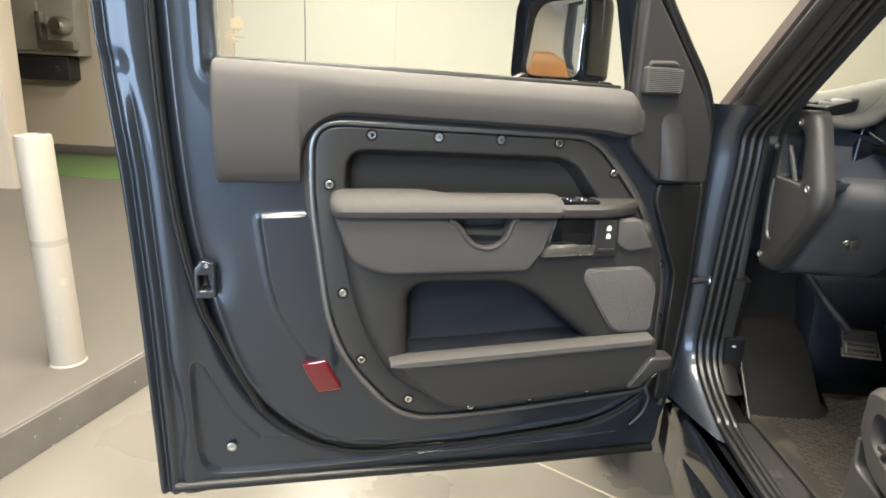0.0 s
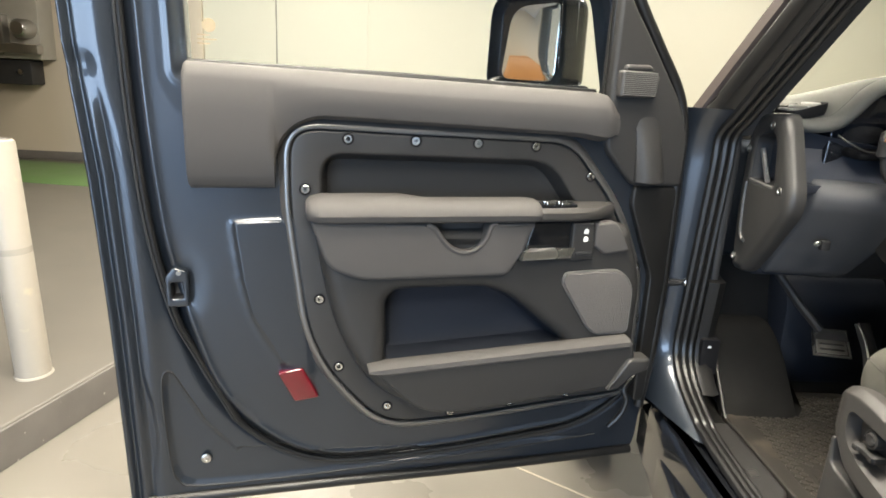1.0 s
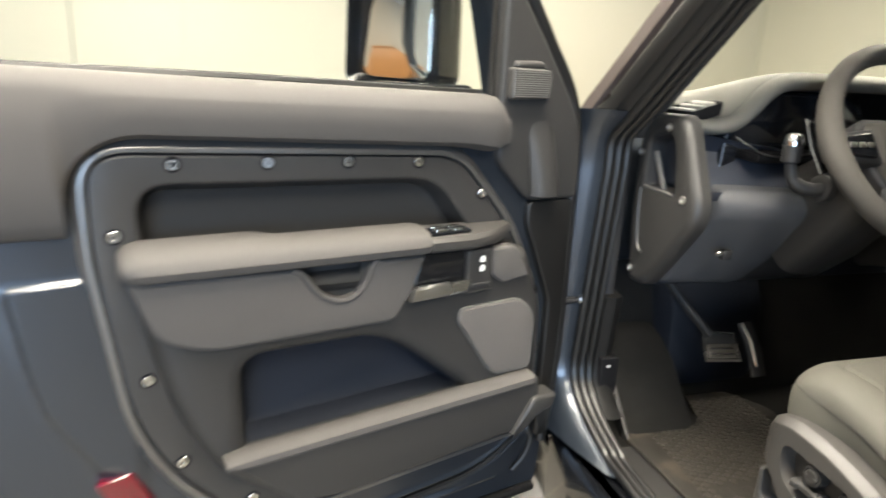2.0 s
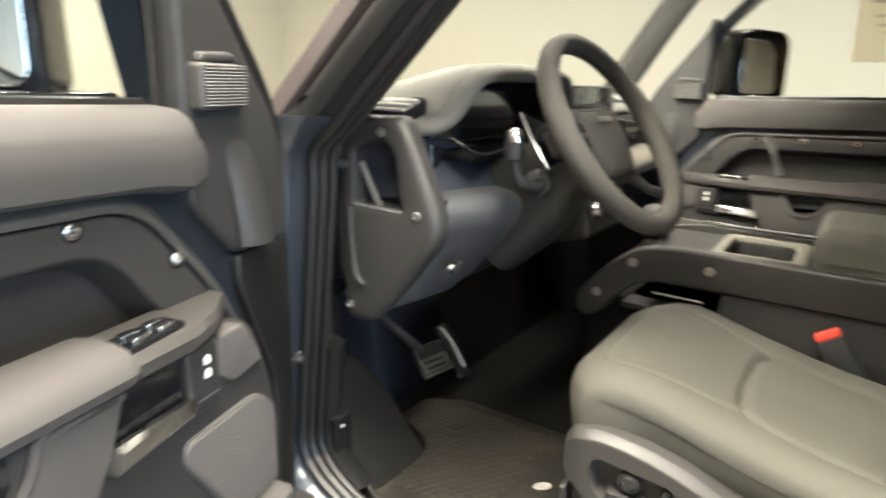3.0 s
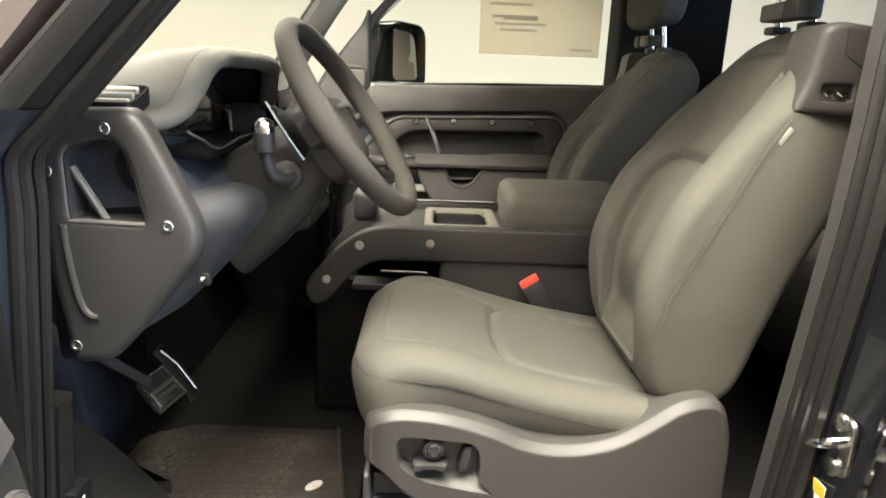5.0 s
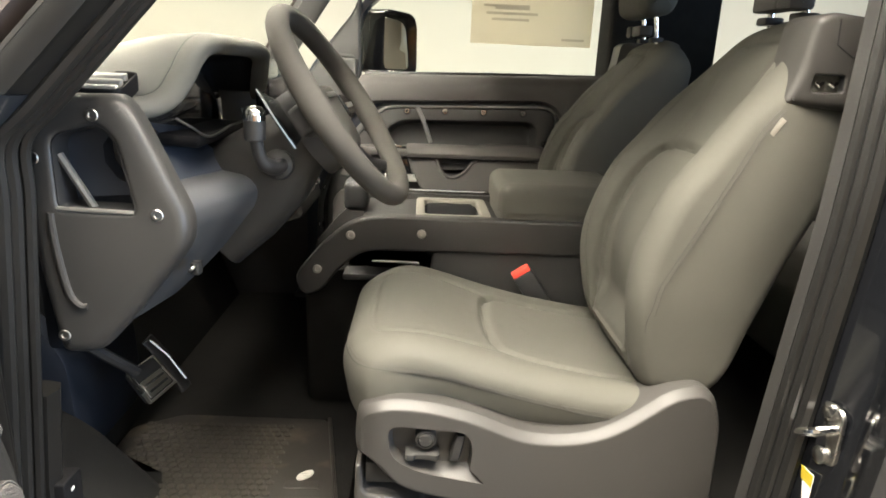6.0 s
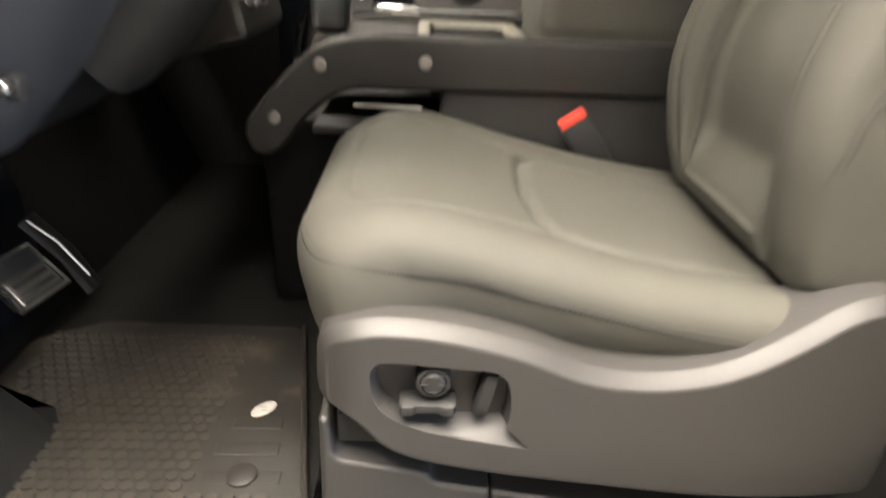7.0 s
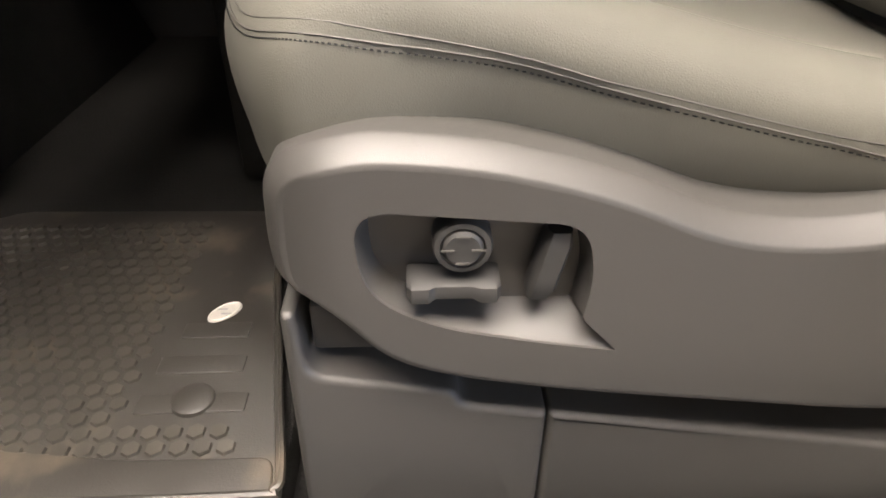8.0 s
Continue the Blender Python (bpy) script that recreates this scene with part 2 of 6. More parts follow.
def surface(name, base, rough=0.5, metal=0.0, grain=0.0, size=600.0, kind="noise", var=0.12, blot=5.0, rvar=0.08, coat=0.0, spec=0.5, dirt=None, dirt_at=(0.6, 0.72), dirt_size=9.0, bump_dist=0.0006, piece=0.0, wave=0.0):
    """A procedural surface: blotches of colour and gloss, and a fine grain in relief. All sizes are per metre."""
    m = bpy.data.materials.new(name)
    m.use_nodes = True
    nt = m.node_tree
    N, L = nt.nodes, nt.links
    b = N["Principled BSDF"]
    tc = N.new("ShaderNodeTexCoord")
    big = N.new("ShaderNodeTexNoise")
    big.inputs["Scale"].default_value, big.inputs["Detail"].default_value = blot, 5
    L.new(tc.outputs["Object"], big.inputs["Vector"])
    ramp = N.new("ShaderNodeMapRange")
    ramp.inputs["From Min"].default_value, ramp.inputs["From Max"].default_value = 0.15, 0.85
    ramp.inputs["To Min"].default_value, ramp.inputs["To Max"].default_value = 1 - var, 1 + var
    L.new(big.outputs["Fac"], ramp.inputs["Value"])
    col = N.new("ShaderNodeMix")
    col.data_type, col.blend_type = "RGBA", "MULTIPLY"
    col.inputs[0].default_value = 1.0
    col.inputs[6].default_value = (*base, 1)
    L.new(ramp.outputs["Result"], col.inputs[7])
    colour = col.outputs[2]
    if piece:
        oi = N.new("ShaderNodeObjectInfo")
        pr = N.new("ShaderNodeMapRange")
        pr.inputs["To Min"].default_value, pr.inputs["To Max"].default_value = 1 - piece, 1 + piece
        L.new(oi.outputs["Random"], pr.inputs["Value"])
        c3 = N.new("ShaderNodeMix")
        c3.data_type, c3.blend_type = "RGBA", "MULTIPLY"
        c3.inputs[0].default_value = 1.0
        L.new(colour, c3.inputs[6])
        L.new(pr.outputs["Result"], c3.inputs[7])
        colour = c3.outputs[2]
    if dirt:
        dn = N.new("ShaderNodeTexNoise")
        dn.inputs["Scale"].default_value, dn.inputs["Detail"].default_value = dirt_size, 8
        L.new(tc.outputs["Object"], dn.inputs["Vector"])
        dm = N.new("ShaderNodeMapRange")
        dm.inputs["From Min"].default_value, dm.inputs["From Max"].default_value = dirt_at
        L.new(dn.outputs["Fac"], dm.inputs["Value"])
        c2 = N.new("ShaderNodeMix")
        c2.data_type = "RGBA"
        L.new(dm.outputs["Result"], c2.inputs[0])
        L.new(colour, c2.inputs[6])
        c2.inputs[7].default_value = (*dirt, 1)
        colour = c2.outputs[2]
    L.new(colour, b.inputs["Base Color"])
    rr = N.new("ShaderNodeMapRange")
    rr.inputs["From Min"].default_value, rr.inputs["From Max"].default_value = 0.1, 0.9
    rr.inputs["To Min"].default_value, rr.inputs["To Max"].default_value = max(0.02, rough - rvar), min(1, rough + rvar)
    L.new(big.outputs["Fac"], rr.inputs["Value"])
    L.new(rr.outputs["Result"], b.inputs["Roughness"])
    b.inputs["Metallic"].default_value = metal
    b.inputs["Specular IOR Level"].default_value = spec
    b.inputs["Coat Weight"].default_value = coat
    b.inputs["Coat Roughness"].default_value = 0.04
    if grain:
        if kind == "noise":
            g = N.new("ShaderNodeTexNoise")
            g.inputs["Detail"].default_value = 3
            out = "Fac"
        else:
            g = N.new("ShaderNodeTexVoronoi")
            g.feature = "DISTANCE_TO_EDGE" if kind == "leather" else "F1"
            out = "Distance"
        g.inputs["Scale"].default_value = size
        L.new(tc.outputs["Object"], g.inputs["Vector"])
        bp = N.new("ShaderNodeBump")
        bp.inputs["Strength"].default_value, bp.inputs["Distance"].default_value = grain, bump_dist
        L.new(g.outputs[out], bp.inputs["Height"])
        if wave:
            w = N.new("ShaderNodeTexNoise")
            w.inputs["Scale"].default_value, w.inputs["Detail"].default_value = 16, 2
            L.new(tc.outputs["Object"], w.inputs["Vector"])
            wb = N.new("ShaderNodeBump")
            wb.inputs["Strength"].default_value, wb.inputs["Distance"].default_value = wave, 0.01
            L.new(w.outputs["Fac"], wb.inputs["Height"])
            L.new(wb.outputs["Normal"], bp.inputs["Normal"])
        L.new(bp.outputs["Normal"], b.inputs["Normal"])
    return m


def glass(name, tint=(1, 1, 1), rough=0.0):
    m = bpy.data.materials.new(name)
    m.use_nodes = True
    b = m.node_tree.nodes["Principled BSDF"]
    b.inputs["Base Color"].default_value = (*tint, 1)
    b.inputs["Transmission Weight"].default_value, b.inputs["Roughness"].default_value, b.inputs["IOR"].default_value = 1.0, rough, 1.02
    return m


def glow(name, colour, strength):
    m = bpy.data.materials.new(name)
    m.use_nodes = True
    b = m.node_tree.nodes["Principled BSDF"]
    b.inputs["Base Color"].default_value = (*colour, 1)
    b.inputs["Emission Color"].default_value = (*colour, 1)
    b.inputs["Emission Strength"].default_value = strength
    return m


M_PAINT = surface("car_paint", (0.027, 0.034, 0.045), 0.38, 0.55, grain=0.35, size=5, var=0.06, blot=3, rvar=0.03, coat=0.75, bump_dist=0.004)
M_BLACKGLOSS = surface("gloss_black", (0.006, 0.0065, 0.008), 0.16, 0, var=0.05, rvar=0.03, coat=0.5)
M_RUBBER = surface("seal_rubber", (0.008, 0.0078, 0.0076), 0.4, grain=0.15, size=900, var=0.15, rvar=0.1, spec=0.45)
M_LEATHER = surface("grey_leather", (0.078, 0.0755, 0.064), 0.74, grain=0.3, size=620, kind="leather", var=0.08, blot=7, rvar=0.05, spec=0.28, wave=0.22)
M_DOORPAD = surface("soft_door_trim", (0.064, 0.060, 0.057), 0.72, grain=0.2, size=800, kind="leather", var=0.05, blot=5, rvar=0.05, spec=0.3)
M_PLASTIC = surface("grained_dark_plastic", (0.026, 0.0252, 0.0245), 0.5, grain=0.25, size=1100, kind="leather", var=0.06, blot=6, rvar=0.06, spec=0.36)
M_PLASTIC2 = surface("grained_grey_plastic", (0.042, 0.0395, 0.037), 0.5, grain=0.25, size=1100, kind="leather", var=0.06, blot=6, rvar=0.06)
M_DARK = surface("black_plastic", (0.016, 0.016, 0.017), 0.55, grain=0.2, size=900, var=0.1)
M_NAVY = surface("dark_lining", (0.0075, 0.0100, 0.0165), 0.6, grain=0.2, size=700, var=0.15, spec=0.35)
M_SATIN = surface("satin_grey_metal", (0.15, 0.147, 0.14), 0.36, 0.4, var=0.05, rvar=0.05)
M_FRAME = surface("powder_coated_frame", (0.034, 0.033, 0.032), 0.42, 0.1, grain=0.2, size=1500, var=0.05, rvar=0.05, spec=0.45)
M_RIM = surface("satin_frame_rim", (0.17, 0.168, 0.165), 0.30, 0.75, grain=0.1, size=900, var=0.05, rvar=0.04)
M_CHROME = surface("bright_chrome", (0.75, 0.75, 0.74), 0.14, 1.0, var=0.05, rvar=0.04)
M_HANDLE = surface("satin_chrome", (0.72, 0.72, 0.70), 0.27, 1.0, var=0.05, rvar=0.04)
M_STEEL = surface("brushed_steel", (0.45, 0.44, 0.42), 0.3, 1.0, grain=0.1, size=300, var=0.1, rvar=0.08)
M_RED = surface("red_reflector", (0.10, 0.002, 0.008), 0.10, grain=0.1, size=260, kind="cell", var=0.2, blot=30, coat=1.0, bump_dist=0.001)
M_BUCKLE = surface("red_plastic", (0.8, 0.075, 0.05), 0.4, var=0.05)
M_CARPET = surface("black_carpet", (0.014, 0.0135, 0.0125), 0.95, grain=0.9, size=420, var=0.3, blot=20, spec=0.1, bump_dist=0.003)
M_MAT = surface("rubber_mat", (0.025, 0.0225, 0.0195), 0.46, grain=0.3, size=500, var=0.2, blot=12, dirt=(0.13, 0.105, 0.075), dirt_at=(0.55, 0.85), dirt_size=11)
M_STUD = surface("dusty_rubber_stud", (0.042, 0.038, 0.032), 0.33, grain=0.3, size=700, var=0.25, blot=40, piece=0.16)
M_WHEEL = surface("steering_leather", (0.056, 0.053, 0.048), 0.8, grain=0.3, size=700, kind="leather", var=0.08, spec=0.2)
M_WALL = surface("cream_wall_paint", (0.52, 0.505, 0.42), 0.6, grain=0.15, size=60, var=0.02, blot=1.2, bump_dist=0.002)
M_WALL2 = surface("beige_wall_paint", (0.45, 0.39, 0.31), 0.65, grain=0.15, size=60, var=0.05, blot=1.5, bump_dist=0.002)
# dark tone for the unseen south wall, chosen to cut the bounced light
M_WALL3 = surface("bounce_cut_wall_paint", (0.23, 0.205, 0.165), 0.65, grain=0.15, size=60, var=0.05, blot=1.5, bump_dist=0.002)
# brown of the windscreen posts: the warm room's reflection, put into the base colour
M_POSTSKIN = surface("post_warm_reflection", (0.046, 0.036, 0.033), 0.42, grain=0.2, size=900, var=0.06, blot=4)
M_CEIL = surface("white_ceiling", (0.62, 0.61, 0.57), 0.8, grain=0.2, size=40, var=0.03, blot=2)
M_FLOOR = surface("polished_concrete_floor", (0.19, 0.175, 0.15), 0.28, grain=0.08, size=90, var=0.05, blot=1.6, rvar=0.03, dirt=(0.165, 0.152, 0.13), dirt_at=(0.3, 1.0), dirt_size=3)
M_SLAB = surface("painted_platform_floor", (0.12, 0.11, 0.094), 0.4, grain=0.08, size=90, var=0.06, blot=2.2, rvar=0.03, dirt=(0.10, 0.092, 0.08), dirt_at=(0.3, 1.0), dirt_size=4)
M_KERB = surface("dark_kerb_paint", (0.12, 0.11, 0.10), 0.5, grain=0.3, size=150, var=0.2, blot=8, dirt=(0.42, 0.4, 0.36), dirt_at=(0.70, 0.74), dirt_size=30)
M_GREEN = surface("green_floor_paint", (0.10, 0.19, 0.06), 0.4, grain=0.1, size=90, var=0.2, blot=4)
M_POST = surface("white_post_paint", (0.30, 0.275, 0.235), 0.4, grain=0.2, size=80, var=0.06, blot=6, dirt=(0.38, 0.33, 0.25), dirt_at=(0.62, 0.74), dirt_size=16)
M_BOXGREY = surface("grey_equipment_steel", (0.28, 0.265, 0.235), 0.45, 0.1, grain=0.2, size=200, var=0.15)
M_WOOD = surface("orange_wood", (0.38, 0.17, 0.055), 0.4, grain=0.3, size=40, var=0.15, blot=3)
M_GLASS = glass("window_glass", (0.97, 0.99, 0.97))
M_MIRROR = surface("mirror_glass", (0.8, 0.8, 0.78), 0.03, 1.0, var=0.01, rvar=0.01)
M_PAPER = surface("tan_paper", (0.74, 0.70, 0.58), 0.8, var=0.04, blot=3)
# thin paper lets the light behind it through
pn = M_PAPER.node_tree
pt, px_ = pn.nodes.new("ShaderNodeBsdfTranslucent"), pn.nodes.new("ShaderNodeMixShader")
pt.inputs["Color"].default_value = (0.82, 0.79, 0.68, 1)
px_.inputs[0].default_value = 0.65
pn.links.new(pn.nodes["Principled BSDF"].outputs[0], px_.inputs[1])
pn.links.new(pt.outputs[0], px_.inputs[2])
pn.links.new(px_.outputs[0], pn.nodes["Material Output"].inputs["Surface"])
M_INK = surface("grey_ink", (0.56, 0.52, 0.42), 0.8, var=0.1)
M_WHITE = surface("white_print", (0.75, 0.75, 0.72), 0.5, var=0.03)
M_YELLOW = surface("yellow_label", (0.5, 0.38, 0.03), 0.5, var=0.05)
M_TAG = surface("pale_fabric_tag", (0.25, 0.235, 0.205), 0.8, grain=0.5, size=900, var=0.1)
M_SILVER = surface("silver_trim", (0.36, 0.355, 0.34), 0.45, 0.5, var=0.05, rvar=0.05)
M_BADGE = surface("satin_badge_metal", (0.52, 0.50, 0.46), 0.5, 0.3, grain=0.1, size=900, var=0.05, rvar=0.05)
M_FASCIA = surface("navy_fascia_skin", (0.026, 0.031, 0.043), 0.55, grain=0.2, size=800, kind="leather", var=0.06, spec=0.35)
M_KNEE = surface("soft_knee_skin", (0.060, 0.062, 0.067), 0.6, grain=0.2, size=800, kind="leather", var=0.05, spec=0.3)
# near-black of small black parts; also stands in for shade in recesses
M_VOID = surface("near_black", (0.004, 0.004, 0.005), 0.7, grain=0.2, size=900, var=0.2, spec=0.2)
M_MARK = surface("brown_etching", (0.30, 0.24, 0.15), 0.8, var=0.2)
M_RAIL = surface("dark_rail_coating", (0.024, 0.023, 0.022), 0.45, grain=0.2, size=1500, var=0.05)
M_MIRRORSHELL = surface("black_mirror_shell", (0.004, 0.0045, 0.0055), 0.10, grain=0.05, size=900, var=0.1, spec=0.4)
# leather darkened for seam tubes: the shade in a crease, put into the colour
M_SEAM = surface("crease_shade", (0.045, 0.042, 0.037), 0.6, grain=0.2, size=900, var=0.1)
M_SCREEN = surface("screen_glass", (0.012, 0.013, 0.016), 0.08, 0, var=0.05, rvar=0.02, coat=1.0)
M_TRIM = surface("pale_trim", (0.19, 0.178, 0.15), 0.42, grain=0.2, size=900, var=0.05)
M_DASH = surface("soft_dash_skin", (0.095, 0.093, 0.083), 0.74, grain=0.22, size=800, kind="leather", var=0.05, blot=6, spec=0.3)
M_LAMPGLOW = glow("lamp_diffuser", (1.0, 0.95, 0.85), 4.0)

# ---- the room ----
ROOM = (-8.0, 5.0, -8.0, 6.6)
structure("floor", box(ROOM[0] - 0.2, ROOM[1] + 0.2, ROOM[2] - 0.2, ROOM[3] + 0.2, -0.2, 0.0, 0), M_FLOOR, "polished beige concrete floor of a vehicle bay", "floor")
structure("platform", plate(rounded([(-7.98, -2.0), (-3.6, -2.0), (-2.2, 3.4), (-2.2, 6.58), (-7.98, 6.58)], 0.01, 2), (), 0.0, 0.15, 0.012, flat), M_SLAB, "raised beige concrete platform along the wall", "platform")
kx = [(-3.6, -2.0), (-2.2, 3.4)]
kd = (V(kx[1]) - V(kx[0])).normalized()
kn = V((kd.y, -kd.x))
kerb = [V(kx[0]), V(kx[1]), V(kx[1]) + kn * 0.012, V(kx[0]) + kn * 0.012]
structure("kerb_trim", plate(kerb, (), 0.002, 0.143, 0.003, flat), M_KERB, "dark painted kerb face with chipped edges", "kerb")
structure("green_floor_marking", plate(rounded([(-6.6, 5.2), (-4.5, 5.0), (-4.3, 6.3), (-6.5, 6.4)], 0.2), (), 0.15, 0.154, 0.001, flat), M_GREEN, "green painted patch on the platform floor", "floor marking")
structure("wall_north", box(-4.3, ROOM[1], ROOM[3], ROOM[3] + 0.2, 0, CEIL, 0), M_WALL, "bright cream painted wall", "wall")
structure("wall_north_west", box(ROOM[0], -4.3, ROOM[3], ROOM[3] + 0.2, 0, CEIL, 0), M_WALL2, "beige painted wall, slightly stained", "wall")
structure("wall_east", box(ROOM[1], ROOM[1] + 0.2, ROOM[2], ROOM[3] + 0.2, 0, CEIL, 0), M_WALL, "plain cream wall", "wall")
structure("wall_west", box(ROOM[0] - 0.2, ROOM[0], ROOM[2], ROOM[3] + 0.2, 0, CEIL, 0), M_WALL2, "plain beige wall", "wall")
bm = box(ROOM[0] - 0.2, -6.85, ROOM[2] - 0.2, ROOM[2], 0, CEIL, 0)
box(-1.8, ROOM[1] + 0.2, ROOM[2] - 0.2, ROOM[2], 0, CEIL, 0, bm=bm)
box(-6.85, -1.8, ROOM[2] - 0.2, ROOM[2], 3.1, CEIL, 0, bm=bm)
structure("wall_south", bm, M_WALL3, "unseen wall with a wide doorway, darkened to cut bounced light", "wall")
structure("ceiling", box(ROOM[0] - 0.2, ROOM[1] + 0.2, ROOM[2] - 0.2, ROOM[3] + 0.2, CEIL, CEIL + 0.2, 0), M_CEIL, "white ceiling", "ceiling")
structure("column", plate(rounded([(-7.98, 4.36), (-5.36, 4.36), (-5.36, 4.62), (-7.98, 4.62)], 0.02, 2), (), 0.15, CEIL - 0.01, 0.002, flat), M_WALL2, "beige painted building column", "column")
# dark strip along the foot of the north-west wall
structure("baseboard", box(-7.98, -4.3, 6.57, 6.598, 0.15, 0.25, 0.004), M_KERB, "dark strip along the foot of the wall", "baseboard")
jd = V((0.230, -0.165)).normalized() * 3.0
jc = V((-0.98, 0.795))
jn = V((-jd.y, jd.x)).normalized() * 0.004
structure("floor_joint", plate([jc - jd * 0.35 - jn, jc + jd - jn, jc + jd + jn, jc - jd * 0.35 + jn], (), 0.0005, 0.0025, 0.0005, flat), M_WALL2, "pale joint line in the floor", "trim")
# joints between the wall panels
for wx, joint_skin in ((-3.274, M_TRIM), (-2.224, M_WALL)):
    structure("wall_panel_joint", box(wx - 0.007, wx + 0.007, ROOM[3] - 0.012, ROOM[3] - 0.001, 0.15, 3.2, 0.003), joint_skin, "narrow cover strip between wall panels", "trim")
structure("wall_panel_edge", box(-4.3, -4.1, ROOM[3] - 0.06, ROOM[3] - 0.002, 0.15, 3.3, 0.01), M_WALL2, "yellowish panel edge post on the wall", "trim")

for lx, ly, _, sx, sy in LAMPS:
    lamp = thing("ceiling_light", pose(lx, ly, CEIL), "long white ceiling light panel with a bright diffuser", "ceiling light", "ceiling lights")
    part("frame", plate(rounded([(-sx / 2 - 0.04, -sy / 2 - 0.04), (sx / 2 + 0.04, -sy / 2 - 0.04), (sx / 2 + 0.04, sy / 2 + 0.04), (-sx / 2 - 0.04, sy / 2 + 0.04)], 0.01, 2), [rounded([(-sx / 2 - 0.01, -sy / 2 - 0.01), (sx / 2 + 0.01, -sy / 2 - 0.01), (sx / 2 + 0.01, sy / 2 + 0.01), (-sx / 2 - 0.01, sy / 2 + 0.01)], 0.01, 2)], 0.0, 0.05, 0.003, lambda a, b, d: (a, b, -d)), M_CEIL, lamp, world=False)
    part("diffuser", box(-sx / 2 - 0.008, sx / 2 + 0.008, -sy / 2 - 0.008, sy / 2 + 0.008, -0.03, -0.002, 0.002), M_LAMPGLOW, lamp, world=False)

post = thing("bollard_post", pose(-2.997, 1.18, 0.15, 0, -2.0, 0), "white painted round bollard post with scuffs and grime", "bollard")
part("shaft", lathe([(0.063, 0), (0.063, 0.90), (0.060, 0.915), (0.052, 0.92), (0.05, 0.90), (0.0, 0.90)], pose(0, 0, 0), 32), M_POST, post, world=False)
part("weld_collar", lathe([(0.070, 0), (0.069, 0.004), (0.065, 0.008), (0.06, 0.009)], pose(0, 0, 0), 32), M_POST, post, world=False)
part("label_band", lathe([(0.0632, 0.50), (0.0636, 0.502), (0.0636, 0.522), (0.0632, 0.524)], pose(0, 0, 0), 32), M_TAG, post, "worn grey label strip", world=False)

unit = thing("wall_equipment_box", pose(-6.2, 6.6, 1.3), "grey steel equipment box on a wall bracket", "equipment box")
part("casing", box(-0.45, 0.40, -0.30, -0.002, 0.0, 0.95, 0.015), M_BOXGREY, unit, world=False)
part("cover", box(-0.42, 0.0, -0.335, -0.30, 0.04, 0.92, 0.012), M_BOXGREY, unit, world=False)
part("bracket", box(0.02, 0.43, -0.42, -0.30, 0.06, 0.16, 0.01), M_STEEL, unit, world=False)
part("bracket", box(0.02, 0.08, -0.42, -0.30, 0.14, 0.46, 0.01), M_STEEL, unit, world=False)
part("motor", lathe([(0.0, 0), (0.10, 0.0), (0.10, 0.16), (0.07, 0.2), (0.0, 0.2)], pose(0.28, -0.30, 0.32, 90, 0, 0), 20), M_STEEL, unit, world=False)
part("arm", box(-0.55, 0.24, -0.25, -0.002, -0.28, -0.01, 0.015), M_DARK, unit, world=False)
part("bolt", lathe([(0.03, 0), (0.03, 0.02), (0, 0.022)], pose(0.12, -0.25, -0.14, 90, 0, 0), 8), M_STEEL, unit, world=False)

bench = thing("wooden_cabinet", pose(-7.58, -1.15, 0.15, 0, 0, 90), "orange-brown wooden cabinet by the wall", "cabinet")
part("body", box(-1.6, 1.6, -0.35, 0.35, 0.0, 1.27, 0.01), M_WOOD, bench, world=False)
part("top", box(-1.66, 1.66, -0.4, 0.4, 1.27, 1.32, 0.012), M_WOOD, bench, world=False)

# ---- the car's body ----
body = thing("car_body", pose(0, 0, 0), "dark blue-grey car body with its driver's doorway open", "car body")


def jamb(z):
    """The front door post's section at a height: how far forward it stands, and its shift inwards."""
    lean = 0.10 * (0.96 - z) if z < 1.25 else 0.10 * (0.96 - 1.25)
    return 0.395 + lean - sweep_in(z)


def sweep_in(z):
    """How far the foot of the door post has swept back towards the sill."""
    return 0.27 * max(0.0, (0.75 - z) / 0.185) ** 3


def sweep(section, zs, shift=lambda z: (0, 0)):
    rings = []
    for z in zs:
        dx, dy = shift(z)
        rings.append([V((x + dx, y + dy, z)) for x, y in section])
    return loft(rings)


def sweep_post(section, zs, shift):
    rings = []
    for z in zs:
        dx, dy = shift(z)
        thin = 1 - 0.72 * step(1.22, 1.36, z)
        rings.append([V((x + dx, (y if y < 0.5 else 0.395 + (y - 0.395) * thin) + dy + (1 - step(-0.895, -0.80, x)) * sweep_in(z) - (0.0 if y < 0.5 else 0.6 * sweep_in(z)), z)) for x, y in section])
    return loft(rings)


zs = [0.565, 0.575, 0.585, 0.60, 0.62, 0.64, 0.665, 0.69, 0.72, 0.75, 0.8, 0.9, 1.0, 1.1, 1.2, 1.27]
post_shift = lambda z: (0.24 * max(0.0, z - 1.27), jamb(z) - 0.395 - 0.84 * max(0.0, z - 1.27))
# the painted post, its rubber seals and the inner trim, side by side
part("front_post", sweep_post([(-0.908, 0.50), (-0.905, 0.475), (-0.895, 0.460), (-0.852, 0.424), (-0.838, 0.414), (-0.812, 0.403), (-0.802, 0.402), (-0.778, 0.397), (-0.76, 0.41), (-0.76, 0.60), (-0.908, 0.60)], zs + [1.30, 1.33], post_shift), M_PAINT, body, "gloss dark blue painted door post")
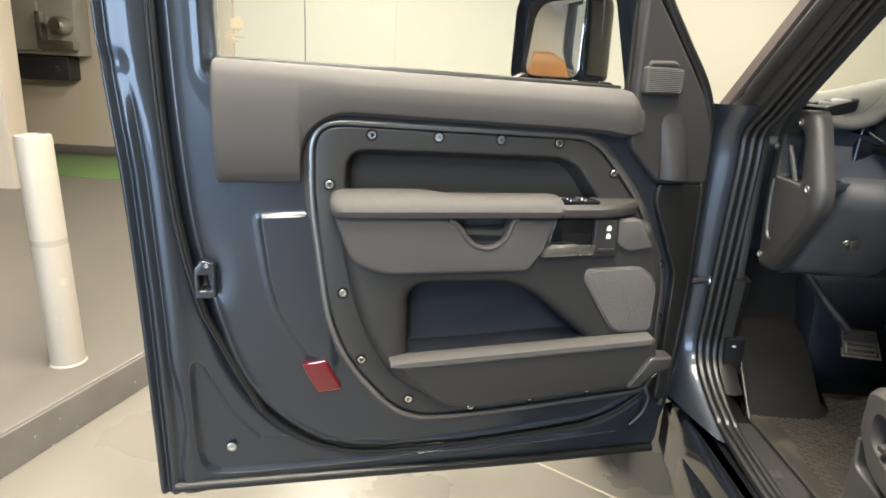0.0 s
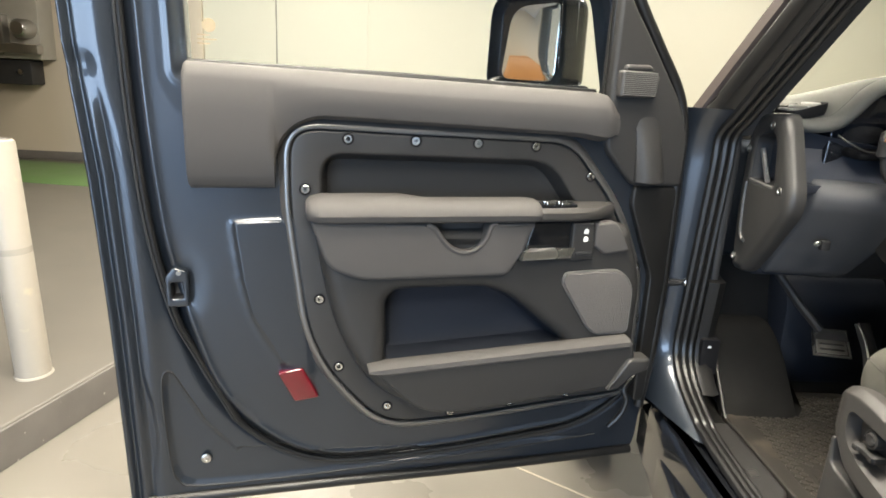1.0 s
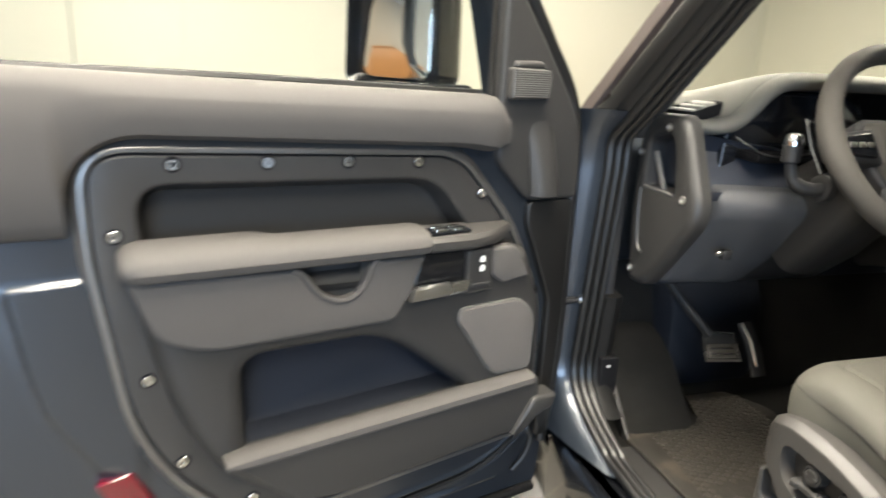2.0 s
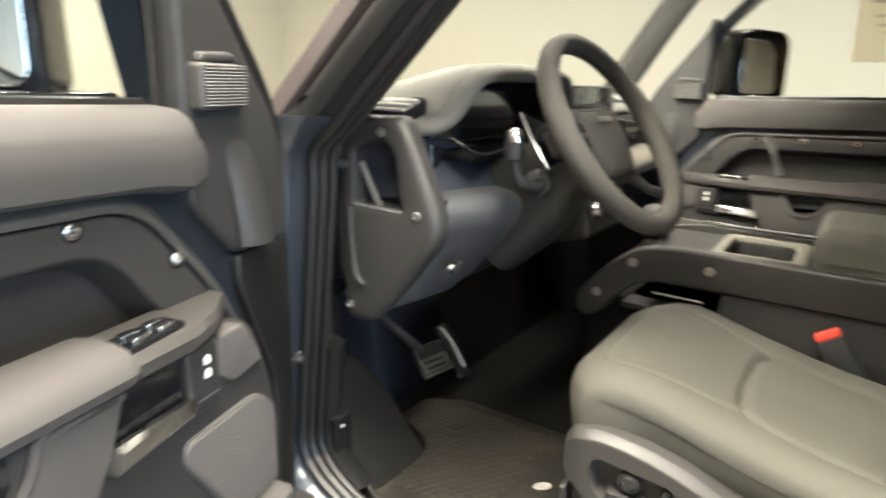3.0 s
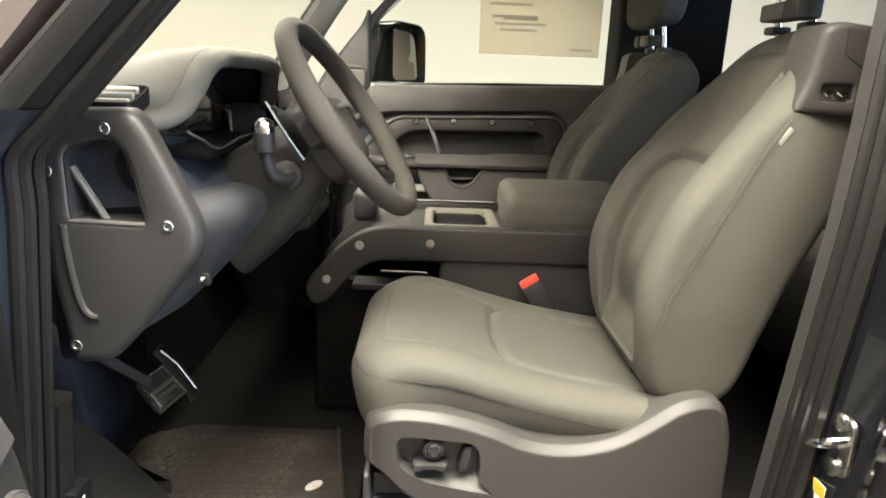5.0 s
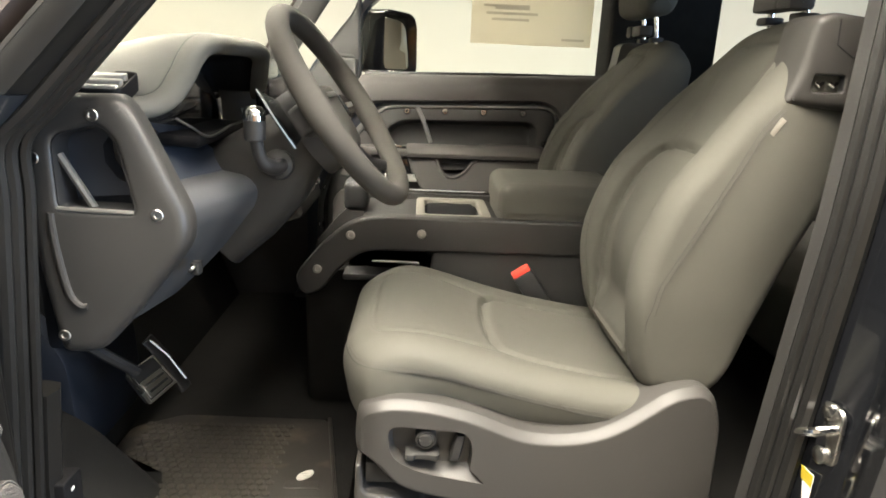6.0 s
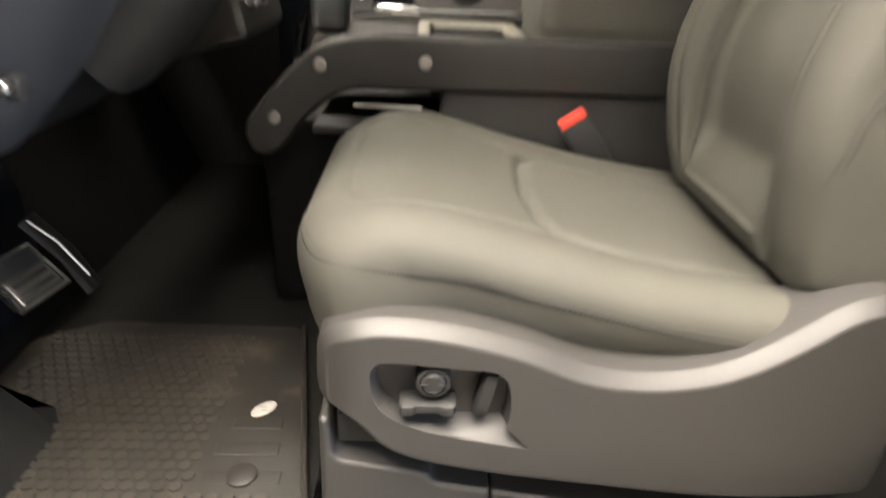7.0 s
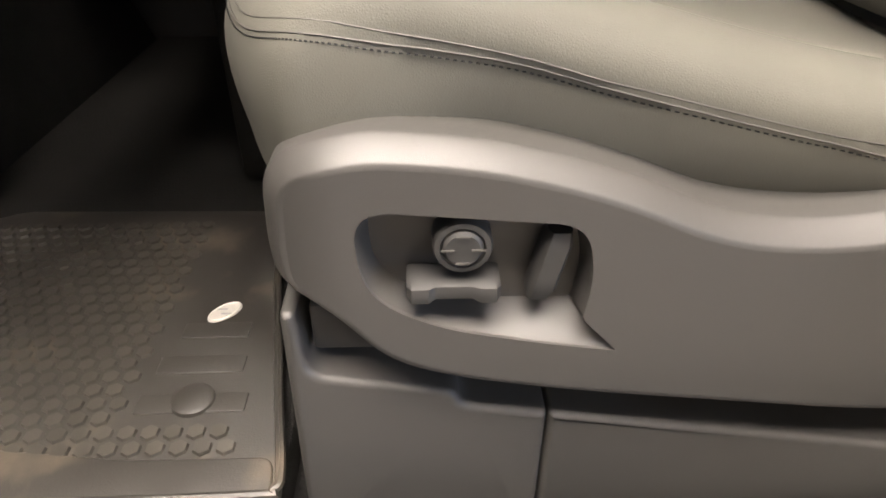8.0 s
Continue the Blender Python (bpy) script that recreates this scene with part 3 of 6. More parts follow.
part("upper_post_cover", sweep_post([(-0.838, 0.46), (-0.835, 0.43), (-0.825, 0.415), (-0.815, 0.413), (-0.80, 0.402), (-0.778, 0.395), (-0.76, 0.41), (-0.76, 0.60), (-0.838, 0.60)], [1.331, 1.36, 1.45, 1.58, 1.70], post_shift), M_RUBBER, body, "black rubber cover along the windscreen post")
for sx, sy, r in ((-0.790, 0.394, 0.010), (-0.773, 0.387, 0.009), (-0.758, 0.378, 0.008)):
    path = [(sx, sy + jamb(z) - 0.395, z) for z in zs]
    # the seal runs on up the windscreen post and back along the sill
    up = [(mix(sx, sx + 0.075, k), mix(sy - 0.029, sy - 0.029 - 0.26, k), mix(1.27, 1.58, k)) for k in (0.15, 0.4, 0.7, 1.0)]
    up.append((sx + 0.13, sy - 0.48, 1.80))
    up.append((sx + 0.14, sy - 0.62, 1.84))
    up.append((sx + 0.14, -0.60, 1.84))
    low = [(sx, y, 0.560) for y in (-0.5, -0.2, 0.0)]
    part("door_seal", tube(spline([*low, *path[1:], *up], 4), r, 8), M_RUBBER, body)
part("kick_trim", sweep([(-0.750, 0.368), (-0.725, 0.362), (-0.705, 0.372), (-0.66, 0.60), (-0.750, 0.60)], [z for z in zs if 0.60 < z < 1.0], post_shift), M_RUBBER, body, "black plastic kick panel")
part("jamb_cover", plate(rounded([(-0.742, 0.645), (-0.694, 0.645), (-0.694, 0.745), (-0.742, 0.745)], 0.006), (), -0.40, -0.372, 0.003), M_VOID, body, "small black fuse cover")
part("jamb_label", box(-0.726, -0.718, 0.3708, 0.3722, 0.722, 0.727, 0), M_WHITE, body)
part("check_strap", tube([(-0.86, 0.40, 0.885), (-0.80, 0.415, 0.886), (-0.775, 0.425, 0.884)], 0.009, 8), M_DARK, body)
part("strap_bolt", lathe([(0.014, 0), (0.014, 0.008), (0.008, 0.014), (0, 0.014)], pose(-0.792, 0.412, 0.888, 90, 0, 20), 12), M_STEEL, body)


def raked(section, z0=1.27, z1=1.86, n=8):
    """A section drawn along the raked windscreen post."""
    rings = []
    for k in range(n + 1):
        z = mix(z0, z1, k / n)
        dx, dy = 0.30 * (z - 1.30), -0.72 * (z - 1.30) - 0.12 * max(0, z - 1.6)
        rings.append([V((x + dx, y + dy, z)) for x, y in section])
    return loft(rings)


A_SECTION = [(-0.845, 0.455), (-0.825, 0.475), (-0.80, 0.49), (-0.74, 0.48), (-0.745, 0.43), (-0.79, 0.40), (-0.838, 0.42)]
A_TRIM = [(-0.775, 0.385), (-0.735, 0.36), (-0.70, 0.355), (-0.692, 0.375), (-0.70, 0.44), (-0.74, 0.47), (-0.77, 0.42)]
for sgn, who in ((1, "driver"), (-1, "passenger")):
    flip = Matrix.Diagonal((sgn, 1, 1, 1))
    part("windscreen_post", raked(A_SECTION), M_POSTSKIN, body, "outer windscreen post with a warm reflection painted in as brown", warp=flip)
    part("windscreen_post_trim", raked(A_TRIM), M_PLASTIC, body, "dark grey inner post trim", warp=flip)
    part("roof_rail", box(-0.75, -0.58, -2.2, 0.02, 1.82, 1.9, 0.02), M_PLASTIC, body, warp=flip)
    part("rocker_sill", plate(rounded([(-0.885, -0.9), (-0.80, -0.9), (-0.79, 0.56), (-0.805, 0.56), (-0.868, 0.15)], 0.01), (), 0.33, 0.462, 0.025, flat), M_BLACKGLOSS, body, "gloss black rocker sill", warp=flip)
    part("sill_trim", plate(rounded([(-0.745, -0.86), (-0.700, -0.86), (-0.700, -0.02), (-0.672, 0.02), (-0.672, 0.30), (-0.745, 0.30)], 0.01), (), 0.45, 0.550, 0.012, flat), M_PLASTIC, body, "scuffed grey plastic sill trim", warp=flip)
    part("sill_carpet_edge", plate(rounded([(-0.699, -0.86), (-0.676, -0.86), (-0.676, -0.02), (-0.699, -0.02)], 0.01), (), 0.45, 0.540, 0.012, flat), M_PLASTIC, body, warp=flip)
    part("sill_flange", plate(rounded([(-0.845, -0.86), (-0.746, -0.86), (-0.746, 0.34), (-0.845, 0.40)], 0.005), (), 0.36, 0.552, 0.035, flat), M_BLACKGLOSS, body, "gloss black sill flange", warp=flip)
    part("front_wing", box(-0.97, -0.86, 0.55, 1.7, 0.62, 1.22, 0.04, 4), M_PAINT, body, warp=flip)
    part("rear_side_wall", box(-0.92, -0.74, -2.5, -0.86, 0.5, 1.30, 0.03), M_PLASTIC, body, warp=flip)
part("floor_front", box(-0.735, 0.735, -0.035, 0.75, 0.44, 0.53, 0.01), M_CARPET, body, "black footwell carpet")
part("floor_pan", box(-0.74, 0.74, -2.4, -0.03, 0.40, 0.49, 0.01), M_CARPET, body, "black carpeted floor pan")
part("toe_board", prism(rounded([(0.50, 0.50), (0.80, 0.50), (0.80, 1.1), (0.72, 1.1), (0.60, 0.75)], 0.03), -0.70, 0.70), M_CARPET, body, "dark carpeted footwell front")
part("firewall", box(-0.80, 0.80, 0.66, 0.80, 0.44, 1.30, 0.01), M_CARPET, body, "dark firewall lining")
for sgn in (1, -1):
    part("footwell_side", box(-0.735, -0.715, 0.40 if sgn > 0 else 0.18, 0.70, 0.44, 1.30, 0.004), M_DARK, body, warp=Matrix.Diagonal((sgn, 1, 1, 1)))
part("scuttle", box(-0.86, 0.86, 0.62, 1.70, 0.9, 1.24, 0.04, 3), M_PAINT, body)
part("roof", plate(rounded([(-0.75, -2.4), (0.75, -2.4), (0.75, 0.0), (-0.75, 0.0)], 0.08), (), 1.86, 1.93, 0.03, flat), M_PAINT, body)
part("roof_lining", plate(rounded([(-0.70, -2.38), (0.70, -2.38), (0.70, -0.05), (-0.70, -0.05)], 0.06), (), 1.835, 1.858, 0.004, flat), M_PLASTIC2, body, "dark fabric roof lining")
part("tail_panel", box(-0.9, 0.9, -2.5, -2.42, 0.5, 1.3, 0.03), M_PLASTIC, body)
# windscreen
bm = bmesh.new()
q = [V((-0.70, 0.47, 1.30)), V((0.70, 0.47, 1.30)), V((0.545, 0.02, 1.84)), V((-0.545, 0.02, 1.84))]
nn = (q[1] - q[0]).cross(q[2] - q[0]).normalized() * 0.005
loft([q, [p + nn for p in q]], bm=bm)
ws = part("windscreen", bm, M_GLASS, body, "clear windscreen")
ws.visible_shadow = False
part("rear_post", box(0.70, 0.88, -1.18, -0.80, 0.50, 1.86, 0.02), M_CARPET, body, "dark cloth-covered rear door post")
# rear door post with seal, latch striker and labels
bz = [0.48, 0.6, 0.75, 0.9, 1.05, 1.2, 1.35, 1.5, 1.65, 1.82]
bshift = lambda z: (0.10 * max(0, z - 1.25), -0.035 - 0.085 * (z - 0.9))
part("rear_post", sweep([(-0.93, -0.70), (-0.90, -0.705), (-0.86, -0.72), (-0.80, -0.70), (-0.78, -0.70), (-0.78, -1.10), (-0.93, -1.10)], bz, bshift), M_BLACKGLOSS, body, "dark painted rear door post")
for sx, sy, r in ((-0.79, -0.690, 0.012), (-0.772, -0.684, 0.012), (-0.752, -0.678, 0.011)):
    part("door_seal", tube(spline([(sx, -0.5, 0.50), (sx, -0.60, 0.505), *[(sx + bshift(z)[0], sy + bshift(z)[1], z) for z in bz[1:]]], 3), r, 8), M_RUBBER, body)
part("rear_post_trim", sweep([(-0.745, -0.672), (-0.72, -0.668), (-0.70, -0.69), (-0.69, -1.05), (-0.745, -1.05)], bz, bshift), M_PLASTIC, body, "grey post trim")

# road wheels, carrying the body
def road_wheel(cx, cy):
    out = -1 if cx < 0 else 1
    m = pose(cx, cy, 0.40, 0, 90 * out, 0)
    tyre = part("wheel", lathe([(0.27, -0.115), (0.375, -0.118), (0.394, -0.10), (0.40, -0.06), (0.40, 0.06), (0.394, 0.10), (0.375, 0.118), (0.27, 0.115), (0.262, 0.0), (0.27, -0.115)], m, 48), M_RUBBER, body, "black road tyre")
    part("rim", lathe([(0.268, -0.10), (0.268, 0.095), (0.255, 0.105), (0.245, 0.09), (0.24, 0.05), (0.10, 0.065), (0.06, 0.085), (0.0, 0.085)], m, 40), M_SATIN, tyre, "grey wheel rim")
    for i in range(5):
        a = 2 * math.pi * i / 5
        sp = box(0.05, 0.25, -0.03, 0.03, 0.055, 0.10, 0.012)
        sp.transform(m @ Matrix.Rotation(a, 4, "Z"))
        part("spoke", sp, M_SATIN, tyre)


for wx in (-0.80, 0.80):
    for wy in (1.22, -1.37):
        road_wheel(wx, wy)

# ---- the doors ----
# A door's own frame: x runs to the hinge, y outwards, z up; the plane of the trim bolts is y = 0.
DOOR_BOLTS = [(-0.416, 1.239), (-0.275, 1.238), (-0.138, 1.236), (-0.004, 1.232), (0.136, 1.167), (0.283, 0.948), (0.302, 0.811), (-0.502, 1.135), (-0.473, 0.896), (-0.431, 0.735), (-0.319, 0.627), (-0.166, 0.598), (-0.016, 0.609), (0.132, 0.621)]
RIM = [(-0.558, 1.10, 0.05), (-0.558, 1.285, 0.10), (0.090, 1.265, 0.06), (0.231, 1.108, 0.08), (0.317, 0.92, 0.06), (0.322, 0.75, 0.05), (0.314, 0.592, 0.04), (-0.16, 0.556, 0.10), (-0.34, 0.556, 0.14), (-0.514, 0.755, 0.17)]


def torx(m, r=0.0088):
    """A bolt head with a washer and a socket."""
    bm = lathe([(r, -0.002), (r, 0.0014), (r * 0.9, 0.0022), (r * 0.52, 0.0022), (r * 0.42, 0.0004), (0, 0.0004)], m, 14)
    return bm


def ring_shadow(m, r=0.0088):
    """The dark ring round a bolt head: shade at its foot, put into the colour."""
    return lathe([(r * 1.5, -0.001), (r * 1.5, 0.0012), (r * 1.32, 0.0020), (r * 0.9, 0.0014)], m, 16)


# pressed shapes in the painted panel: the fold by the trim, the lower pocket and the crease beside it
STEP = [(-0.645, 1.068), (-0.49, 1.074), (-0.49, 0.70), (-0.555, 0.752), (-0.614, 0.861), (-0.631, 0.94), (-0.643, 1.04)]
POCKET = [(-0.656, 0.532), (-0.72, 0.610), (-0.772, 0.712), (-0.785, 0.731), (-0.798, 0.730), (-0.804, 0.700), (-0.803, 0.62), (-0.795, 0.50), (-0.782, 0.462), (-0.75, 0.444), (-0.6, 0.440), (-0.35, 0.444), (-0.05, 0.452), (0.25, 0.470)]
CREASE = [(-0.866, 1.16), (-0.866, 0.92), (-0.848, 0.766), (-0.823, 0.667), (-0.815, 0.58), (-0.822, 0.500)]


def pressed(p, stamped):
    """The painted panel's relief: a rolled hem, beads along its edge, a channel for the seal and a raised, crowned middle."""
    u, z = p[:, 0], p[:, 1]
    e = u - np.interp(z, (0.40, 0.85, 1.15, 1.40, 1.82), (-0.881, -0.893, -0.907, -0.930, -0.945))
    bell = lambda v, c, w: np.exp(-((v - c) / w) ** 2)
    low = 1 - ramp(1.22, 1.34, z)
    h = np.full(len(p), -0.036)
    h += 0.007 * bell(e, 0.004, 0.007) - 0.006 * bell(e, 0.017, 0.0045)
    h += low * (0.006 * bell(e, 0.030, 0.008) - 0.005 * bell(e, 0.046, 0.0045))
    h += 0.007 * bell(e, mix(0.060, 0.068, low), 0.026)
    h -= 0.004 * bell(z, 1.36, 0.02) * ramp(0.06, 0.03, e)
    s = np.where(inside(p, stamped), 1.0, -1.0) * distance(p, stamped, True)
    h += 0.020 * ramp(-0.003, 0.020, s) - 0.012 * bell(s, -0.013, 0.010) + 0.005 * bell(s, 0.012, 0.010)
    h += 0.008 * ramp(0.0, 0.22, s)
    side_ = np.interp(z, [c[1] for c in CREASE[::-1]], [c[0] for c in CREASE[::-1]])
    h -= 0.007 * ramp(0.004, -0.010, u - side_) * ramp(0.47, 0.53, z) * ramp(1.16, 0.95, z) * ramp(0.045, 0.052, e)
    k = np.where(inside(p, POCKET), 1.0, -1.0) * distance(p, POCKET)
    h -= 0.007 * ramp(-0.004, 0.014, k) * ramp(0.30, 0.0, u)
    k = np.where(inside(p, STEP), 1.0, -1.0) * distance(p, STEP[3:] + STEP[:2])
    h += 0.007 * ramp(-0.002, 0.005, k)
    h -= 0.012 * np.exp(-((u + 0.756) / 0.03) ** 2 - ((z - 0.925) / 0.05) ** 2)
    return h


def build_door(name, m, warp, label, near=True):
    door = thing(name, m, label, "car door")
    P = lambda nm, bm, mat, parent=None, lab="", sharp=38: part(nm, bm, mat, parent or door, lab, world=False, sharp=sharp, warp=warp)
    window = rounded([(-0.718, 1.36, 0.02), (-0.728, 1.79, 0.04), (-0.10, 1.80, 0.05), (0.152, 1.56, 0.03), (0.205, 1.345, 0.02)], 0.03)
    # painted shell with the window opening
    service = offset(ccw(rounded(RIM, 0.05, 10)), 0.055)
    shell = rounded([(-0.930, 1.40, 0.15), (-0.945, 1.82, 0.06), (-0.12, 1.87, 0.06), (0.19, 1.56, 0.2), (0.362, 1.34, 0.1), (0.384, 1.20, 0.08), (0.392, 0.80, 0.1), (0.370, 0.40, 0.06), (-0.15, 0.398, 0.3), (-0.881, 0.402, 0.02), (-0.893, 0.85, 0.2), (-0.907, 1.15, 0.2)], 0.02, 8)
    P("shell", plate(shell, [window, service], -0.125, -0.062 if near else -0.035, 0.004), M_PAINT, None, "gloss dark blue-grey painted steel shell")
    # stamped inner panel, proud of the shell
    stamped = rounded([(-0.825, 1.80, 0.04), (-0.735, 1.80, 0.02), (-0.726, 1.352, 0.01), (0.345, 1.30, 0.05), (0.360, 1.1, 0.1), (0.360, 0.64, 0.12), (0.211, 0.520, 0.15), (-0.205, 0.482, 0.3), (-0.50, 0.484, 0.14), (-0.69, 0.65, 0.22), (-0.785, 0.97, 0.2), (-0.81, 1.25, 0.2)], 0.02, 8)
    if near:
        P("inner_panel", relief_sheet(shell, [window, service], lambda p: pressed(p, ccw(stamped)), lambda p: (p[:, 0] < -0.66) | (p[:, 1] < 0.60) | (inside(p, STEP) & (p[:, 0] < -0.55)), -0.07), M_PAINT, None, "dark painted stamped inner panel", sharp=75)
    else:
        P("inner_panel", plate(stamped, [service], -0.04, -0.012, 0.014, hole_bevel=0.003), M_PAINT, None, "dark painted stamped inner panel")
    edge = [V(p) for p in offset(ccw(stamped), -0.012)]
    path = [V((p.x, 0.034, p.y)) for p in edge if p.x < -0.745 or p.y < 0.62]
    path.sort(key=lambda p: math.atan2(p.z - 1.1, p.x + 0.1) % (2 * math.pi))
    P("door_seal", tube(path, 0.0065, 8), M_RUBBER)
    if near:
        P("door_seal", tube([p + V((-0.010 if p.z > 0.6 else 0, 0.001, 0 if p.z > 0.6 else -0.010)) for p in path], 0.0035, 8), M_DARK)
    P("bottom_weatherstrip", tube(spline([(-0.85, 0.034, 0.418), (-0.4, 0.030, 0.418), (0, 0.030, 0.414), (0.36, 0.034, 0.416)], 8), 0.013, 10), M_RUBBER, None, "black rubber strip along the door's lower edge")
    if near:
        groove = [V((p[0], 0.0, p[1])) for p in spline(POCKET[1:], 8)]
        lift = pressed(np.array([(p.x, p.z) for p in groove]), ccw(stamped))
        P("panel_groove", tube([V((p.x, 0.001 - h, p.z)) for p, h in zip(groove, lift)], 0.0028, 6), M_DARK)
        P("shell_bolt", torx(pose(-0.722, 0.034, 0.513, 90, 0, 0), 0.011), M_STEEL)
        latch = P("latch", plate(rounded([(-0.778, 0.89), (-0.735, 0.89), (-0.735, 0.965), (-0.762, 0.975), (-0.778, 0.955)], 0.008), [rounded([(-0.768, 0.908), (-0.745, 0.908), (-0.745, 0.942), (-0.768, 0.942)], 0.004)], -0.02, -0.002, 0.004), M_PAINT)
        P("latch_claw", tray(rounded([(-0.768, 0.908), (-0.745, 0.908), (-0.745, 0.942), (-0.768, 0.942)], 0.004), -0.005, -0.03, 0.004, 0.003), M_DARK, latch)
        P("latch_screw", torx(pose(-0.752, 0.001, 0.963, 90, 0, 0), 0.005), M_STEEL, latch)
        P("reflector", plate(rounded([(-0.564, 0.73), (-0.509, 0.738), (-0.473, 0.664), (-0.528, 0.657)], 0.008), (), -0.012, 0.004, 0.004), M_RED, None, "red door reflector")
    P("outer_skin", plate(offset(ccw(rounded(RIM, 0.05, 10)), 0.03), (), -0.122, -0.10, 0.004), M_PAINT)
    # padded upper trim
    rings = []
    us = [-0.724, -0.722, -0.718, -0.71, -0.69, -0.65, -0.6, -0.575, -0.562, -0.5595, -0.557, -0.55, -0.54, -0.53, -0.52, -0.50, -0.48, -0.46, -0.4, -0.2, 0.0, 0.07, 0.10, 0.12, 0.14, 0.155, 0.165, 0.174, 0.180, 0.184, 0.187]
    for u in us:
        end = 1 - 0.14 * step(0.12, 0.187, u) ** 2 * 1.6
        shrink = 0.012 if u < -0.722 else (0.004 if u < -0.718 else 0.0)
        shrink += 0.035 * step(0.13, 0.187, u) ** 3
        top, low = mix(1.376, 1.352, (u + 0.724) / 0.9) - shrink, mix(1.137, 1.125, (u + 0.72) / 0.9)
        low = 1.137 + shrink
        if u > -0.560:
            low = 1.185 + math.sqrt(max(0.0, 0.100 ** 2 - min(0.0, u + 0.46) ** 2)) - 0.010
        if u > -0.46:
            low = mix(1.275, 1.255, (u + 0.46) / 0.55) - 0.13 * max(0.0, u - 0.09) + shrink * 0.5
        tuck = step(-0.56, -0.50, u)
        sec = [(0.045, top - 0.004), (0.02, top), (0.0, top - 0.002), (-0.018, top - 0.010), (-0.028, top - 0.028), (-0.031, mix(top, low, 0.35)), (-0.027 - 0.003 * tuck, mix(top, low, 0.65)), (-0.019 - 0.005 * tuck, mix(top, low, 0.88)), (-0.008 - 0.004 * tuck, low + 0.006), (0.004 + 0.008 * tuck, low), (0.03, low), (0.045, low + 0.01)]
        rings.append([V((u + (0.0 if abs(y) > 0.1 else 0.0), y * (1 if y > 0 else end - shrink * 8), z)) for y, z in sec])
    P("upper_pad", loft(rings), M_DOORPAD, None, "soft grey padded upper door trim")
    # bolted frame: a satin rim round a matt plate
    rim = rounded(RIM, 0.05, 10)
    rim_in = offset(ccw(rim), 0.024)
    frame_out = offset(ccw(rim), 0.0265)
    P("frame_rim", plate(rim, [rim_in], -0.03, 0.004, 0.005, hole_bevel=0.0015, chamfer=(0.0165, 0.018)), M_RIM, None, "satin grey rim of the bolted frame")
    recess = rounded([(-0.468, 1.05, 0.02), (-0.470, 1.209, 0.05), (0.035, 1.200, 0.05), (0.15, 1.05, 0.02)], 0.03, 8)
    frame_ = P("bolted_frame", plate(frame_out, [recess, rounded([(-0.37, 0.70), (-0.37, 0.96), (-0.10, 0.96), (0.16, 0.76), (0.16, 0.70)], 0.02)], -0.02, 0.0, 0.006), M_FRAME, None, "dark grey powder-coated frame plate")
    P("recess_tray", tray(recess, -0.004, -0.05, 0.02, 0.012), M_PLASTIC)
    # each bolt gets a near-black ring that paints the shade round its head
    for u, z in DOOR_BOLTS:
        P("bolt_shade_ring", ring_shadow(pose(u, 0.0, z, 90, 0, 0), 0.0082), M_VOID, P("bolt", torx(pose(u, -0.001, z, 90, 0, 0), 0.0088), M_HANDLE, frame_))
    # lower module with the map pocket
    module = rounded([(-0.484, 1.06), (-0.470, 0.96, 0.05), (-0.435, 0.82, 0.1), (-0.36, 0.69, 0.1), (-0.245, 0.627, 0.1), (-0.165, 0.619, 0.08), (0.262, 0.655, 0.03), (0.285, 0.72, 0.03), (0.285, 0.93, 0.05), (0.235, 1.06)], 0.02, 6)
    pocket = rounded([(-0.332, 0.755), (-0.334, 0.922, 0.045), (-0.10, 0.921, 0.06), (-0.03, 0.885, 0.05), (0.10, 0.775, 0.02)], 0.012, 6)
    mod = P("lower_module", plate(module, [pocket], -0.01, 0.046, 0.036, hole_bevel=0.030), M_PLASTIC, None, "dark grained plastic door module")
    P("pocket_lining", tray(pocket, 0.018, -0.03, 0.012, 0.012), M_NAVY, mod, "dark blue-black lined map pocket")
    # pocket front: a raised wall with a pale lip
    wall_ = rounded([(-0.372, 0.758), (0.262, 0.786), (0.275, 0.69, 0.03), (0.23, 0.668, 0.02), (-0.17, 0.634, 0.06), (-0.26, 0.645, 0.08)], 0.012, 6)
    P("pocket_wall", plate(wall_, (), 0.03, 0.076, 0.010), M_PLASTIC, mod)
    rings = []
    for u in (-0.375, -0.36, -0.33, -0.1, 0.1, 0.21, 0.245):
        z = mix(0.755, 0.785, (u + 0.372) / 0.63)
        k = 0.35 if u < -0.37 else (0.7 if u < -0.35 else 1)
        rings.append([V((u, y, z + dz * k)) for y, dz in [(-0.040, 0.006), (-0.050, 0.0115), (-0.072, 0.010), (-0.082, 0.003), (-0.083, -0.008), (-0.078, -0.014), (-0.05, -0.012)]])
    P("pocket_lip", loft(rings), M_DOORPAD, mod, "pale grey lip of the map pocket")
    # leather-faced pull panel with its finger cup
    pull = rounded([(-0.496, 1.082), (-0.258, 1.074, 0.015), (-0.240, 1.066, 0.012), (-0.212, 1.028, 0.02), (-0.172, 1.012, 0.03), (-0.140, 1.022, 0.02), (-0.118, 1.066, 0.015), (-0.105, 1.074, 0.01), (-0.012, 1.074, 0.006), (-0.038, 1.005, 0.02), (-0.070, 0.955, 0.015), (-0.392, 0.953, 0.03), (-0.462, 0.982, 0.03)], 0.012, 6)
    P("pull_panel", plate(pull, (), 0.02, 0.062, 0.010), M_DOORPAD, None, "grey leather pull panel")
